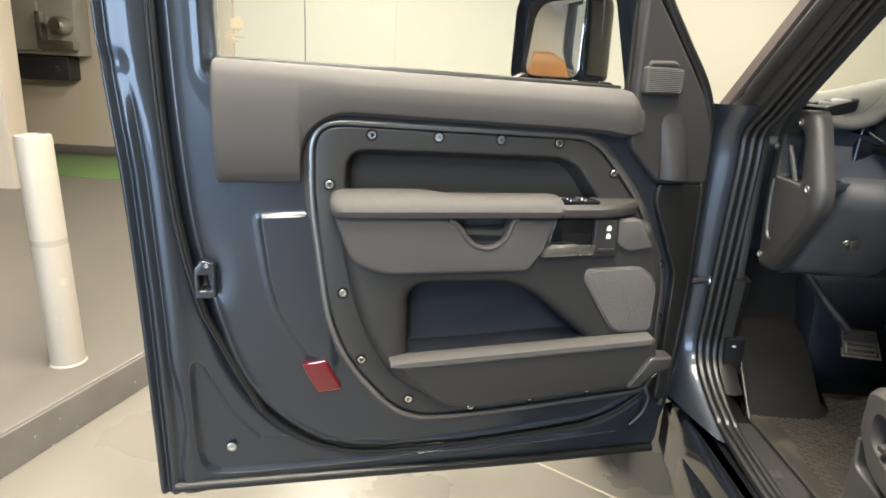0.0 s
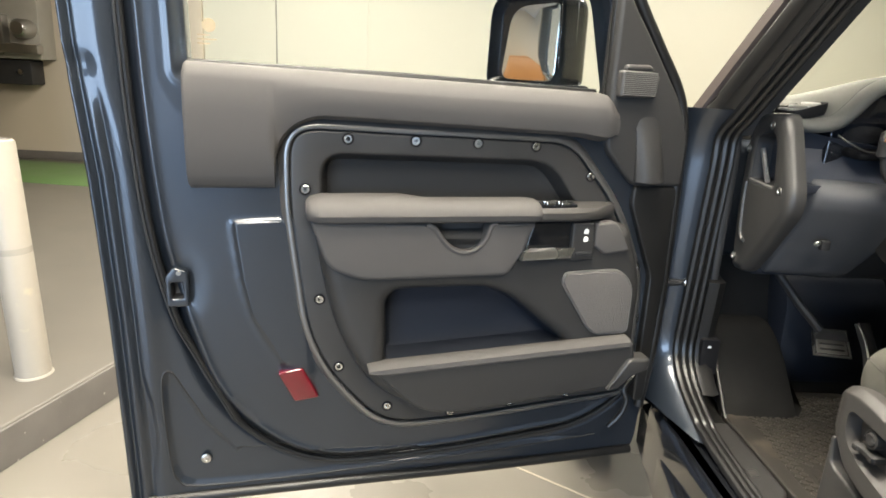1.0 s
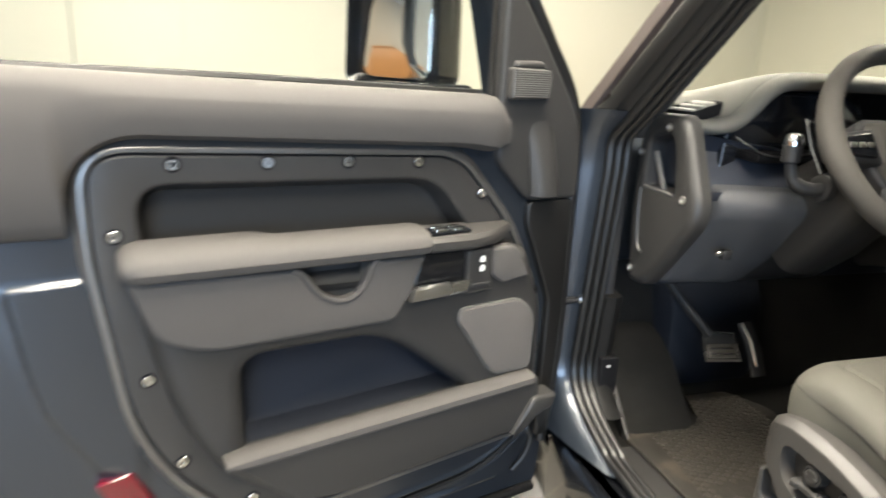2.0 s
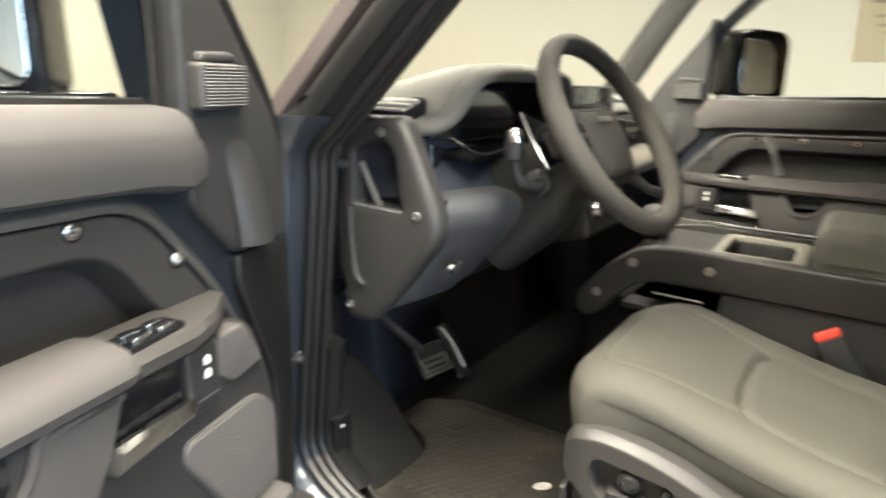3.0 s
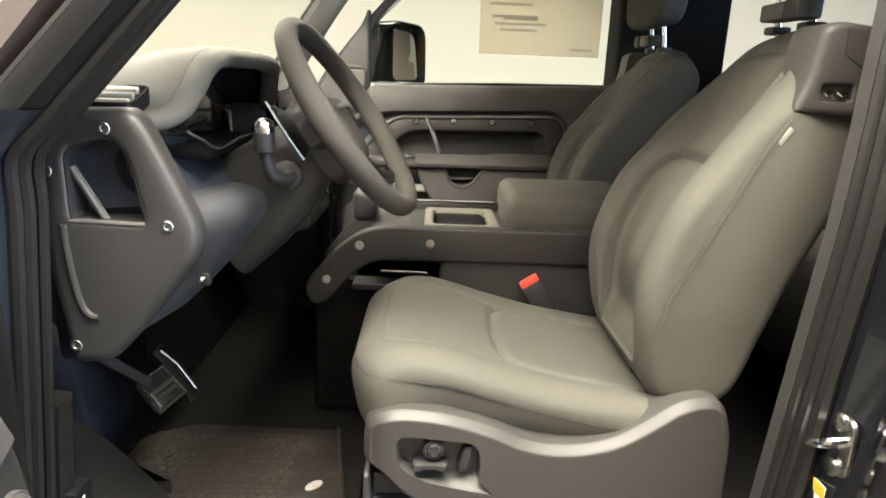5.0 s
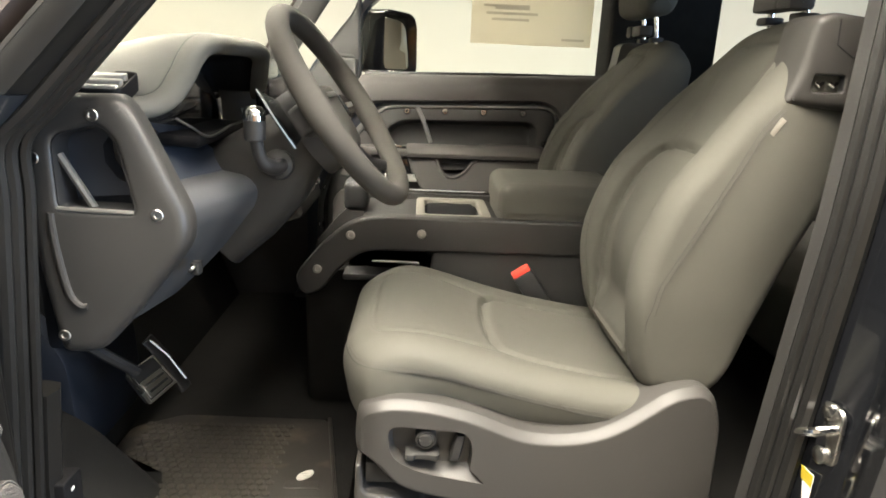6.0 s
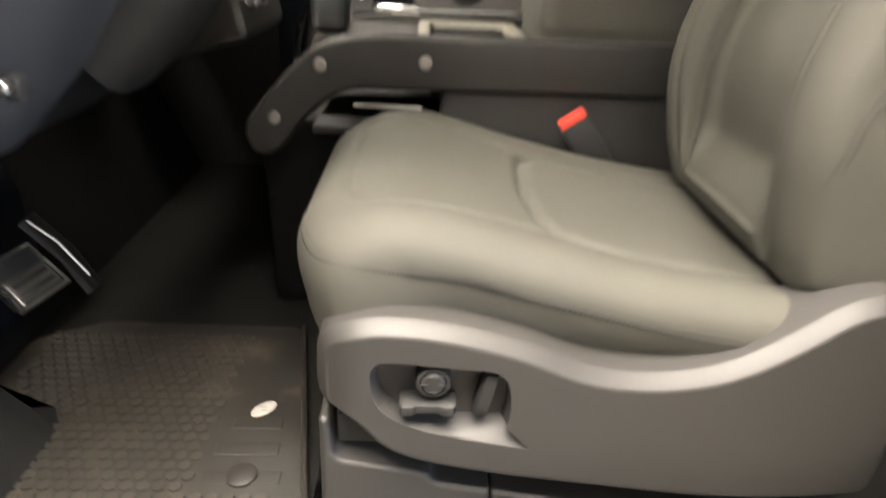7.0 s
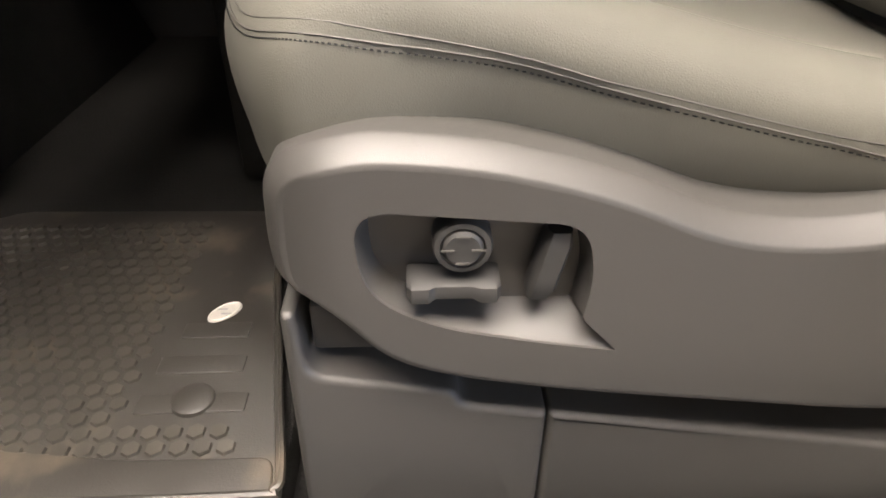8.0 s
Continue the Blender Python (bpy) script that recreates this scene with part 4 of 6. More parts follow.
    cup = rounded([(-0.252, 1.082), (-0.205, 1.024, 0.02), (-0.172, 1.016, 0.03), (-0.143, 1.026, 0.02), (-0.110, 1.082)], 0.01, 6)
    P("finger_cup", plate(cup, (), 0.018, 0.026, 0.004), M_DARK)
    cupline = [V((u, -0.060, z)) for u, z in [(-0.258, 1.073), (-0.240, 1.064), (-0.218, 1.034), (-0.195, 1.016), (-0.170, 1.010), (-0.145, 1.018), (-0.126, 1.040), (-0.115, 1.068), (-0.104, 1.074)]]
    P("cup_edge", tube(spline(cupline, 6), 0.006, 8), M_DOORPAD)
    # arm rest bolster
    rings = []
    for u in (-0.503, -0.500, -0.492, -0.475, -0.40, -0.31, -0.27, -0.25, -0.1, -0.02, -0.010, -0.006):
        k = {-0.503: 0.45, -0.500: 0.66, -0.492: 0.85, -0.475: 0.97, -0.010: 0.96, -0.006: 0.86}.get(u, 1.0)
        wide = mix(0.02, 0.0, step(-0.30, -0.25, u))
        sec = [(0.01, 1.080), (-0.03, 1.076), (-0.062, 1.076), (-0.075, 1.082), (-0.080, 1.094), (-0.076, 1.106), (-0.064, 1.115), (-0.045, 1.120 + wide * 0.3), (-0.02 + wide, 1.122 + wide * 0.3), (0.01, 1.118)]
        rings.append([V((u, -0.035 + (y + 0.035) * k, 1.098 + (z - 1.098) * k)) for y, z in sec])
    P("armrest", loft(rings), M_DOORPAD, None, "padded grey leather armrest")
    # switch end of the arm rest
    rings = []
    for u in (-0.006, 0.0, 0.08, 0.14, 0.18, 0.195):
        k = step(0.205, 0.10, u) * 0.75 + 0.25
        sec = [(0.01, 1.078), (-0.066 * k, 1.078), (-0.073 * k, 1.084), (-0.074 * k, 1.098), (-0.066 * k, 1.106), (0.01, 1.110)]
        rings.append([V((u, y, z)) for y, z in sec])
    sw = P("switch_rest", loft(rings), M_PLASTIC2, None, "grey switch panel of the armrest")
    P("switch_plate", plate(rounded([(-0.02, -0.062), (0.085, -0.055), (0.085, -0.018), (-0.02, -0.018)], 0.006), (), 1.100, 1.1125, 0.002, flat), M_BLACKGLOSS, sw)
    for i in range(4):
        P("window_switch", plate(rounded([(0.012 + 0.035 * (i % 2), -0.052 + 0.017 * (i // 2)), (0.034 + 0.035 * (i % 2), -0.052 + 0.017 * (i // 2)), (0.034 + 0.035 * (i % 2), -0.040 + 0.017 * (i // 2)), (0.012 + 0.035 * (i % 2), -0.040 + 0.017 * (i // 2))], 0.002), (), 1.111, 1.117, 0.002, flat), M_CHROME, sw)
    # handle bay
    P("handle_bay", plate(rounded([(-0.03, 1.008), (-0.012, 1.072), (0.078, 1.072), (0.078, 0.985), (-0.05, 0.985)], 0.004), (), 0.03, 0.048, 0.003), M_BLACKGLOSS)
    rings = []
    for u in (-0.045, -0.030, 0.0, 0.06, 0.076):
        lean = 0.012 * (u + 0.045) / 0.12
        rings.append([V((u + (0.008 if z > 1.0 else 0), y, z)) for y, z in [(-0.052, 0.990), (-0.072 + lean, 0.992), (-0.076 + lean, 0.998), (-0.072 + lean, 1.012), (-0.062, 1.017), (-0.052, 1.015)]])
    P("door_handle", loft(rings), M_HANDLE, None, "bright chrome inner door handle")
    block = P("lock_switch", plate(rounded([(0.078, 0.985), (0.078, 1.072), (0.130, 1.072), (0.136, 0.988)], 0.004), (), 0.03, 0.057, 0.004), M_PLASTIC, None, "dark lock switch block with white symbols")
    for z in (1.052, 1.034):
        P("lock_symbol", plate(rounded([(0.1055, z - 0.005), (0.1165, z - 0.005), (0.1165, z + 0.003), (0.113, z + 0.007), (0.109, z + 0.007), (0.1055, z + 0.003)], 0.001), (), 0.055, 0.0578, 0.0004), M_WHITE, block)
    P("switch_rocker", plate(rounded([(0.088, 0.996), (0.128, 0.997), (0.128, 1.006), (0.088, 1.006)], 0.002), (), 0.05, 0.060, 0.002), M_DARK, block)
    P("corner_pad", plate(rounded([(0.138, 1.07), (0.190, 1.072, 0.012), (0.232, 1.004, 0.012), (0.166, 0.995, 0.01), (0.138, 1.015, 0.006)], 0.006), (), 0.03, 0.053, 0.006), M_DOORPAD)
    # lower speaker
    spk = rounded([(0.072, 0.956, 0.012), (0.215, 0.960, 0.03), (0.252, 0.92, 0.03), (0.252, 0.797, 0.02), (0.155, 0.797, 0.03), (0.066, 0.93, 0.015)], 0.02, 6)
    sp = P("speaker", plate(spk, [offset(ccw(spk), 0.0025)], 0.03, 0.052, 0.001), M_SATIN, None, "speaker with a thin bright surround")
    P("speaker_grille", pad(offset(ccw(spk), 0.0025), 0.03, 0.054, 0.004), M_GRILLE, sp)
    # mirror sail, tweeter and window
    sail = rounded([(0.160, 1.60, 0.01), (0.168, 1.60, 0.01), (0.186, 1.555, 0.02), (0.25, 1.47, 0.1), (0.352, 1.325, 0.08), (0.376, 1.25, 0.05), (0.374, 1.145, 0.015), (0.245, 1.145, 0.02), (0.165, 1.228, 0.02), (0.160, 1.35, 0.02)], 0.01, 6)
    if near:
        P("frame_seal", tube(spline([(0.172, 0.012, 1.64), (0.212, 0.012, 1.555), (0.275, 0.012, 1.46), (0.340, 0.012, 1.365), (0.366, 0.012, 1.285), (0.370, 0.012, 1.20), (0.374, 0.012, 0.80), (0.355, 0.012, 0.56)], 6), 0.013, 10), M_RUBBER, None, "black rubber seal along the window frame")
        P("glass_run", tube([(0.164, 0.022, 1.585), (0.168, 0.022, 1.345)], 0.010, 8), M_RUBBER)
    sl = P("sail_panel", plate(sail, (), -0.04, 0.006, 0.010), M_PLASTIC, None, "dark plastic mirror sail panel")
    rings = []
    for k in range(9):
        z = mix(1.158, 1.305, k / 8)
        c, h = mix(0.280, 0.262, k / 8), mix(0.036, 0.030, k / 8)
        d = 0.030 * math.sin(math.pi * (0.55 + 0.45 * k / 8)) + 0.006
        rings.append([V((c + h * s, -d * (1 - 0.55 * abs(s) ** 3) + 0.0, z)) for s in (-1, -0.75, -0.4, 0, 0.4, 0.75, 1)] + [V((c + h, 0.01, z)), V((c - h, 0.01, z))])
    P("sail_bulge", loft(rings), M_PLASTIC, sl)
    tw = P("tweeter", pad(rounded([(0.172, 1.345, 0.008), (0.262, 1.348, 0.012), (0.268, 1.402, 0.02), (0.172, 1.404, 0.008)], 0.01), 0.0, 0.026, 0.008), M_PLASTIC2, sl, "ribbed tweeter grille")
    for i in range(13):
        z = 1.352 + 0.004 * i
        P("grille_rib", tube([(0.178, -0.0265, z), (0.22, -0.0272, z), (0.258, -0.0262, z)], 0.0011, 5), M_SATIN, tw)
    P("tweeter_cap", pad(rounded([(0.182, 1.403), (0.258, 1.405), (0.246, 1.418, 0.008), (0.186, 1.416)], 0.006), 0.0, 0.016, 0.006), M_PLASTIC2, sl)
    P("belt_strip", tube([(-0.72, 0.05, 1.372), (-0.3, 0.05, 1.366), (0.15, 0.05, 1.352)], 0.008, 8), M_RUBBER)
    gl = P("window_glass", plate(offset(ccw(window), -0.006), (), -0.062, -0.058, 0.001), M_GLASS, None, "clear side window")
    gl.visible_shadow = False
    for zz, n0 in ((1.425, 2), (1.417, 3), (1.409, 2)):
        if near:
            P("glass_mark", box(-0.700, -0.700 + 0.012 * n0, 0.0555, 0.0565, zz - 0.0014, zz + 0.0014, 0), M_MARK, gl)
    if near:
        P("glass_mark", lathe([(0.010, 0), (0.013, 0.0), (0.013, 0.0008), (0.010, 0.0008)], pose(-0.678, 0.0565, 1.443, 90, 0, 0), 20), M_MARK, gl)
    # outside mirror
    turn = pose(0.058, 0.235, 0, 0, 0, -56)
    Q = lambda nm, bm, mat, parent=None, lab="": part(nm, bm, mat, parent or door, lab, world=False, warp=warp @ turn)
    mir = Q("mirror_housing", bm_mirror(), M_MIRRORSHELL, None, "gloss black outside mirror housing")
    Q("mirror_glass", plate(rounded([(-0.070, 1.372, 0.03), (-0.050, 1.545, 0.05), (0.088, 1.552, 0.02), (0.090, 1.368, 0.03)], 0.02, 6), (), 0.0, 0.020, 0.002, lambda a, b, d: (a, -d + 0.035 * (b - 1.46), b)), M_MIRROR, mir, "mirror glass")
    # pale upright line: a highlight on the gloss housing, modelled as a thin tube
    Q("mirror_glint", tube(spline([(0.1075, 0.03, 1.375), (0.1085, 0.03, 1.46), (0.1075, 0.03, 1.555)], 5), 0.0016, 6), M_SATIN, mir)
    P("mirror_foot", box(0.0, 0.150, 0.07, 0.25, 1.335, 1.366, 0.012, 3), M_BLACKGLOSS, mir)
    return door


def bm_mirror():
    """The mirror's shell: a rounded cup that holds the glass."""
    out = rounded([(-0.108, 1.355, 0.03), (-0.102, 1.575, 0.06), (0.108, 1.582, 0.05), (0.112, 1.352, 0.03)], 0.03, 6)
    loop = ccw(out)
    rings = []
    for ins, y in ((0.022, -0.010), (0.016, -0.016), (0.008, -0.032), (0.004, -0.036), (0.001, -0.033), (0.0, -0.025), (0.0, 0.05), (0.004, 0.080), (0.014, 0.102), (0.030, 0.114), (0.05, 0.119)):
        rings.append([V((p.x, y, p.y)) for p in offset(loop, ins)])
    return loft(rings)


M_GRILLE = surface("perforated_grille", (0.10, 0.092, 0.086), 0.55, 0.1, grain=0.8, size=420, kind="cell", var=0.05, bump_dist=0.002)
DOOR_POSE = Matrix(((0.9717, -0.2362, 0, -1.237), (0.2362, 0.9717, 0, 0.259), (0, 0, 1, 0), (0, 0, 0, 1)))
door = build_door("driver_door", DOOR_POSE, Matrix.Identity(4), "open dark blue-grey car door with grey trim and bolted frame")
DX_ = Matrix(((0, 1, 0, 0), (1, 0, 0, 0), (0, 0, 1, 0), (0, 0, 0, 1)))
door2 = build_door("passenger_door", pose(0.70, -0.10, 0.0), DX_, "closed car door with dark grey trim and bolted frame", near=False)
part("grab_bar", tube(spline([(0.66, -0.14, 1.25), (0.655, -0.165, 1.20), (0.66, -0.19, 1.13)], 6), 0.013, 8, flatten=0.6), M_SATIN, door2, "slanted grey grab bar")
part("check_bracket", plate(rounded([(0.195, 0.665, 0.006), (0.245, 0.742, 0.01), (0.305, 0.742, 0.008), (0.300, 0.712, 0.006), (0.262, 0.700, 0.008), (0.225, 0.668, 0.006)], 0.006), (), 0.045, 0.088, 0.008), M_FRAME, door, "satin metal door check bracket", world=False)
part("door_wiring", tube(spline([(-0.985, 0.30, 0.525), (-0.957, 0.30, 0.562), (-0.947, 0.30, 0.603), (-0.955, 0.305, 0.632), (-0.93, 0.32, 0.66)], 6), 0.007, 8), M_RUBBER, door, "black wiring sleeve between door and body", world=True)
part("hinge_seal", plate(rounded([(0.327, 0.58), (0.327, 0.92), (0.25, 1.10), (0.25, 1.145), (0.366, 1.145), (0.370, 0.90), (0.358, 0.58)], 0.015), (), -0.03, 0.003, 0.006), M_RUBBER, door, "black rubber seal beside the hinges", world=False)
for hz in (0.60, 1.02):
    part("door_hinge", box(0.372, 0.425, 0.055, 0.085, hz - 0.035, hz + 0.035, 0.008, 3), M_PAINT, door, "painted steel door hinge", world=False)

# ---- dashboard, wheel, console, pedals ----
dash = thing("dashboard", pose(0, 0.4, 0.53), "grey moulded dashboard with exposed bolted end frame", "dashboard")
cap = rounded([(0.392, 1.27, 0.03), (0.37, 1.327, 0.03), (0.252, 1.331, 0.02), (0.232, 1.305, 0.02), (0.168, 1.163, 0.02), (0.172, 1.12, 0.02), (0.262, 1.006, 0.03), (0.315, 0.948, 0.02), (0.372, 0.945, 0.02), (0.392, 1.1, 0.03)], 0.02, 6)
cap_hole = rounded([(0.348, 1.272, 0.02), (0.285, 1.290, 0.03), (0.262, 1.268, 0.03), (0.243, 1.168, 0.01), (0.348, 1.170, 0.012)], 0.02, 6)
end = part("end_frame", plate(cap, [cap_hole], -0.038, 0.0, 0.020, side(-0.709), hole_bevel=0.010), M_FRAME, dash, "grey powder-coated end frame with grab opening")
part("end_tray", tray(cap_hole, -0.004, -0.06, 0.006, 0.01, side(-0.709)), M_DARK, end)
part("end_strut", tube([(-0.69, 0.347, 1.245), (-0.685, 0.308, 1.168)], 0.006, 8), M_SATIN, end)
part("end_lip", tube([(-0.705, 0.350, 1.170), (-0.705, 0.244, 1.167)], 0.004, 8), M_SATIN, end)
part("end_rib", tube(spline([(-0.7095, 0.358, 1.165), (-0.7105, 0.356, 1.12), (-0.7105, 0.346, 1.05), (-0.7105, 0.333, 1.028), (-0.7095, 0.322, 1.026)], 6), 0.005, 8), M_FRAME, end)
for y, z in ((0.287, 1.302), (0.373, 1.241), (0.211, 1.166), (0.360, 0.979)):
    part("bolt", torx(pose(-0.709, y, z, 0, -90, 0)), M_STEEL, end)
# knee bolster and cross beam
beam = rounded([(0.34, 1.195, 0.02), (0.20, 1.197, 0.03), (0.150, 1.188, 0.02), (0.132, 1.165, 0.02), (0.140, 1.135, 0.02), (0.215, 1.043, 0.04), (0.305, 0.948, 0.03), (0.40, 0.93, 0.03), (0.46, 1.0, 0.03), (0.46, 1.18, 0.03)], 0.03, 6)
knee = []
for x, ins, dy in ((-0.636, 0.012, 0.055), (-0.632, 0.004, 0.054), (-0.624, 0.0, 0.052), (-0.55, 0.0, 0.015), (-0.475, 0.0, -0.010), (-0.463, 0.004, -0.012), (-0.458, 0.014, -0.012)):
    knee.append([V((x, p.x + dy * step(0.40, 0.20, p.x), p.y)) for p in offset(ccw([V(q) for q in beam]), ins)])
part("knee_panel", loft(knee), M_KNEE, dash, "grey soft knee panel")
part("lower_panel", prism(rounded([(0.23, 1.17), (0.17, 1.13), (0.235, 1.03), (0.33, 0.94), (0.42, 0.92), (0.46, 1.17)], 0.03), -0.482, -0.20, 0.01), M_DARK, dash, "black lower dash panel")
part("bolt", torx(pose(-0.603, 0.207, 1.053, 130, 0, 0), 0.008), M_STEEL, dash)
part("release_lever", box(-0.598, -0.578, 0.197, 0.212, 1.040, 1.062, 0.003), M_DARK, dash)
pass_beam = rounded([(0.34, 1.195, 0.02), (0.20, 1.197, 0.03), (0.150, 1.188, 0.02), (0.132, 1.165, 0.02), (0.140, 1.14, 0.02), (0.20, 1.11, 0.03), (0.34, 1.10, 0.03)], 0.02, 6)
part("cross_beam", prism(pass_beam, -0.20, 0.665, 0.012), M_TRIM, dash, "pale grey cross beam on the passenger side")
part("shelf_back", box(-0.66, 0.70, 0.36, 0.42, 0.93, 1.33, 0.01), M_NAVY, dash, "dark blue-black shelf lining")
part("shelf_floor", box(-0.66, 0.70, 0.20, 0.40, 1.165, 1.185, 0.004), M_NAVY, dash)
# top pad: a rolled front lip that rises into an arch over the instruments, and the skin that runs on to the windscreen
HX = -0.405
LIP = spline([(-0.668, 0.268, 1.309), (-0.640, 0.256, 1.307), (-0.617, 0.240, 1.310), (-0.598, 0.224, 1.322), (-0.580, 0.210, 1.350), (-0.563, 0.200, 1.378), (-0.540, 0.192, 1.396), (-0.500, 0.184, 1.404), (-0.42, 0.178, 1.405), (-0.27, 0.176, 1.403), (-0.205, 0.180, 1.394), (-0.172, 0.190, 1.372), (-0.140, 0.202, 1.340), (-0.115, 0.210, 1.320), (-0.08, 0.216, 1.312), (0.02, 0.225, 1.312), (0.30, 0.235, 1.312), (0.668, 0.25, 1.312)], 6)
rings = []
for i, c in enumerate(LIP):
    d = LIP[min(i + 1, len(LIP) - 1)] - LIP[max(i - 1, 0)]
    n = V((-d.z, 0, d.x)).normalized()
    Y = V((0, 1, 0))
    ring = [c - n * 0.0156 + Y * 0.018, c - n * 0.0164 + Y * 0.008, c - n * 0.0133 - Y * 0.008, c - n * 0.0062 - Y * 0.017, c + n * 0.0023 - Y * 0.018, c + n * 0.0101 - Y * 0.012, c + n * 0.0148 - Y * 0.002, c + n * 0.0168 + Y * 0.012, c + n * 0.0152 + Y * 0.0165, c + n * 0.0172 + Y * 0.021]
    for k in (0.06, 0.10, 0.15, 0.20, 0.26, 0.32, 0.40):
        w = step(0.02, 0.34, k)
        p0 = c + n * 0.0176 + Y * k
        p1 = V((c.x + n.x * 0.12, c.y + k, 1.352 - 0.03 * max(0, k - 0.3)))
        ring.append(p0 + (p1 - p0) * w)
    rings.append(ring)
part("top_pad", loft(rings, closed=False), M_DASH, dash, "soft grey dash top with an arched instrument hood", sharp=60)
part("hood_seam", tube([r[8] for r in rings], 0.0012, 5), M_DARK, dash)
# inside of the hood, coloured near-black so that its shade is painted in
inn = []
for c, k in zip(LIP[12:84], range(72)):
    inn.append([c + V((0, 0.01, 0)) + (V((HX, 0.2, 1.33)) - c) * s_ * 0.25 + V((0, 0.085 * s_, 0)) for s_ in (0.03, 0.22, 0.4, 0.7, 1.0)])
part("hood_shade_lining", loft(inn, closed=False), M_VOID, dash)
part("display_ledge", tube(spline([(-0.603, 0.215, 1.292), (-0.585, 0.197, 1.277), (-0.556, 0.192, 1.264), (-0.520, 0.19, 1.258), (-0.48, 0.188, 1.261), (-0.42, 0.19, 1.266), (-0.30, 0.195, 1.268), (-0.24, 0.215, 1.285)], 6), 0.0022, 8), M_FRAME, dash)
part("instrument_screen", plate(rounded([(HX - 0.19, 1.20), (HX - 0.185, 1.31, 0.03), (HX - 0.11, 1.385, 0.03), (HX + 0.11, 1.385, 0.03), (HX + 0.185, 1.31, 0.03), (HX + 0.19, 1.20)], 0.01), (), -0.33, -0.262, 0.004), M_SCREEN, dash, "black instrument screen")
part("hood_shelf", prism(rounded([(0.192, 1.252), (0.20, 1.262), (0.30, 1.266), (0.30, 1.245), (0.20, 1.242)], 0.006), -0.56, -0.26, 0.008), M_VOID, dash)
# concave fascia between the hood and the knee panel
fasc = []
for k in range(11):
    f = k / 10
    x = mix(-0.668, -0.455, f)
    prof = [(mix(0.262, 0.240, f), mix(1.296, 1.262, f)), (mix(0.276, 0.246, f), mix(1.284, 1.256, f)), (mix(0.296, 0.244, f), mix(1.258, 1.249, f)), (mix(0.296, 0.226, f), mix(1.232, 1.240, f)), (mix(0.280, 0.200, f), mix(1.210, 1.222, f)), (mix(0.255, 0.178, f), mix(1.196, 1.196, f)), (mix(0.235, 0.170, f), mix(1.188, 1.180, f))]
    fasc.append([V((x, y, z)) for y, z in prof] + [V((x, 0.34, 1.18)), V((x, 0.35, 1.29))])
part("fascia_panel", loft(fasc), M_FASCIA, dash, "dark navy concave fascia panel")
# corner air vents
ramp_up = lambda a, b, d: (a, b, 1.331 + 0.30 * (a + 0.684) + d)
corner_ = rounded([(-0.684, 0.258), (-0.604, 0.262), (-0.600, 0.352), (-0.680, 0.358)], 0.016)
vent = part("air_vent", plate(corner_, [offset(ccw(corner_), 0.004)], -0.02, 0.004, 0.002, ramp_up), M_VOID, dash, "corner air vent with silver slats")
part("vent_well", plate(offset(ccw(corner_), 0.004), (), -0.02, -0.006, 0.001, ramp_up), M_VOID, vent)
for i in range(3):
    x = -0.676 + 0.025 * i
    part("vent_slat", plate(rounded([(x, 0.266 + 0.004 * i), (x + 0.010, 0.266 + 0.004 * i), (x + 0.011, 0.350), (x + 0.002, 0.350)], 0.005), (), -0.004, 0.0055, 0.003, ramp_up), M_SILVER, vent)
for vx, vw in ((-0.165, 0.09), (0.06, 0.09), (0.60, 0.10)):
    vy = 0.036
    tilt = lambda a, b, d: (a, b, d - 0.010 + 0.3 * (b - 0.30))
    rim_ = rounded([(vx - vw / 2, 0.262 + vy), (vx + vw / 2, 0.252 + vy), (vx + vw / 2, 0.330 + vy), (vx - vw / 2, 0.343 + vy)], 0.02)
    opening = offset(ccw(rim_), 0.004)
    vent = part("air_vent", plate(rim_, [opening], 1.325, 1.350, 0.002, tilt), M_DARK, dash, "corner air vent with silver slats")
    part("vent_well", plate(opening, (), 1.32, 1.340, 0.001, tilt), M_DARK, vent)
    for i in range(3):
        y = 0.268 + vy + 0.022 * i
        part("vent_slat", plate(rounded([(vx - vw / 2 + 0.006, y), (vx + vw / 2 - 0.006, y - 0.006), (vx + vw / 2 - 0.006, y + 0.006), (vx - vw / 2 + 0.006, y + 0.012)], 0.003), (), 1.344, 1.354, 0.003, tilt), M_SILVER, vent)
# centre screen and switch panel
part("centre_screen", box(-0.13, 0.16, 0.185, 0.215, 1.21, 1.385, 0.008, 3), M_SCREEN, dash, "upright centre touch screen")
part("control_panel", prism(rounded([(0.24, 1.20), (0.17, 1.19), (0.13, 1.12), (0.11, 1.03), (0.3, 0.98), (0.36, 1.2)], 0.02), -0.13, 0.14, 0.012), M_PLASTIC, dash, "dark centre control stack")
for i in range(3):
    part("stack_knob", lathe([(0.021, 0), (0.021, 0.014), (0.018, 0.018), (0, 0.018)], pose(-0.08 + 0.08 * i, 0.13, 1.09, 75, 0, 0), 20), M_CHROME, dash)

# steering column
column = thing("steering_column", pose(HX, 0.2, 1.15), "dark steering column shroud with stalk and paddle", "steering column")
axis = V((-0.062, -0.827, 0.559))
c0 = V((-0.407, -0.0136, 1.3066))
rings = []
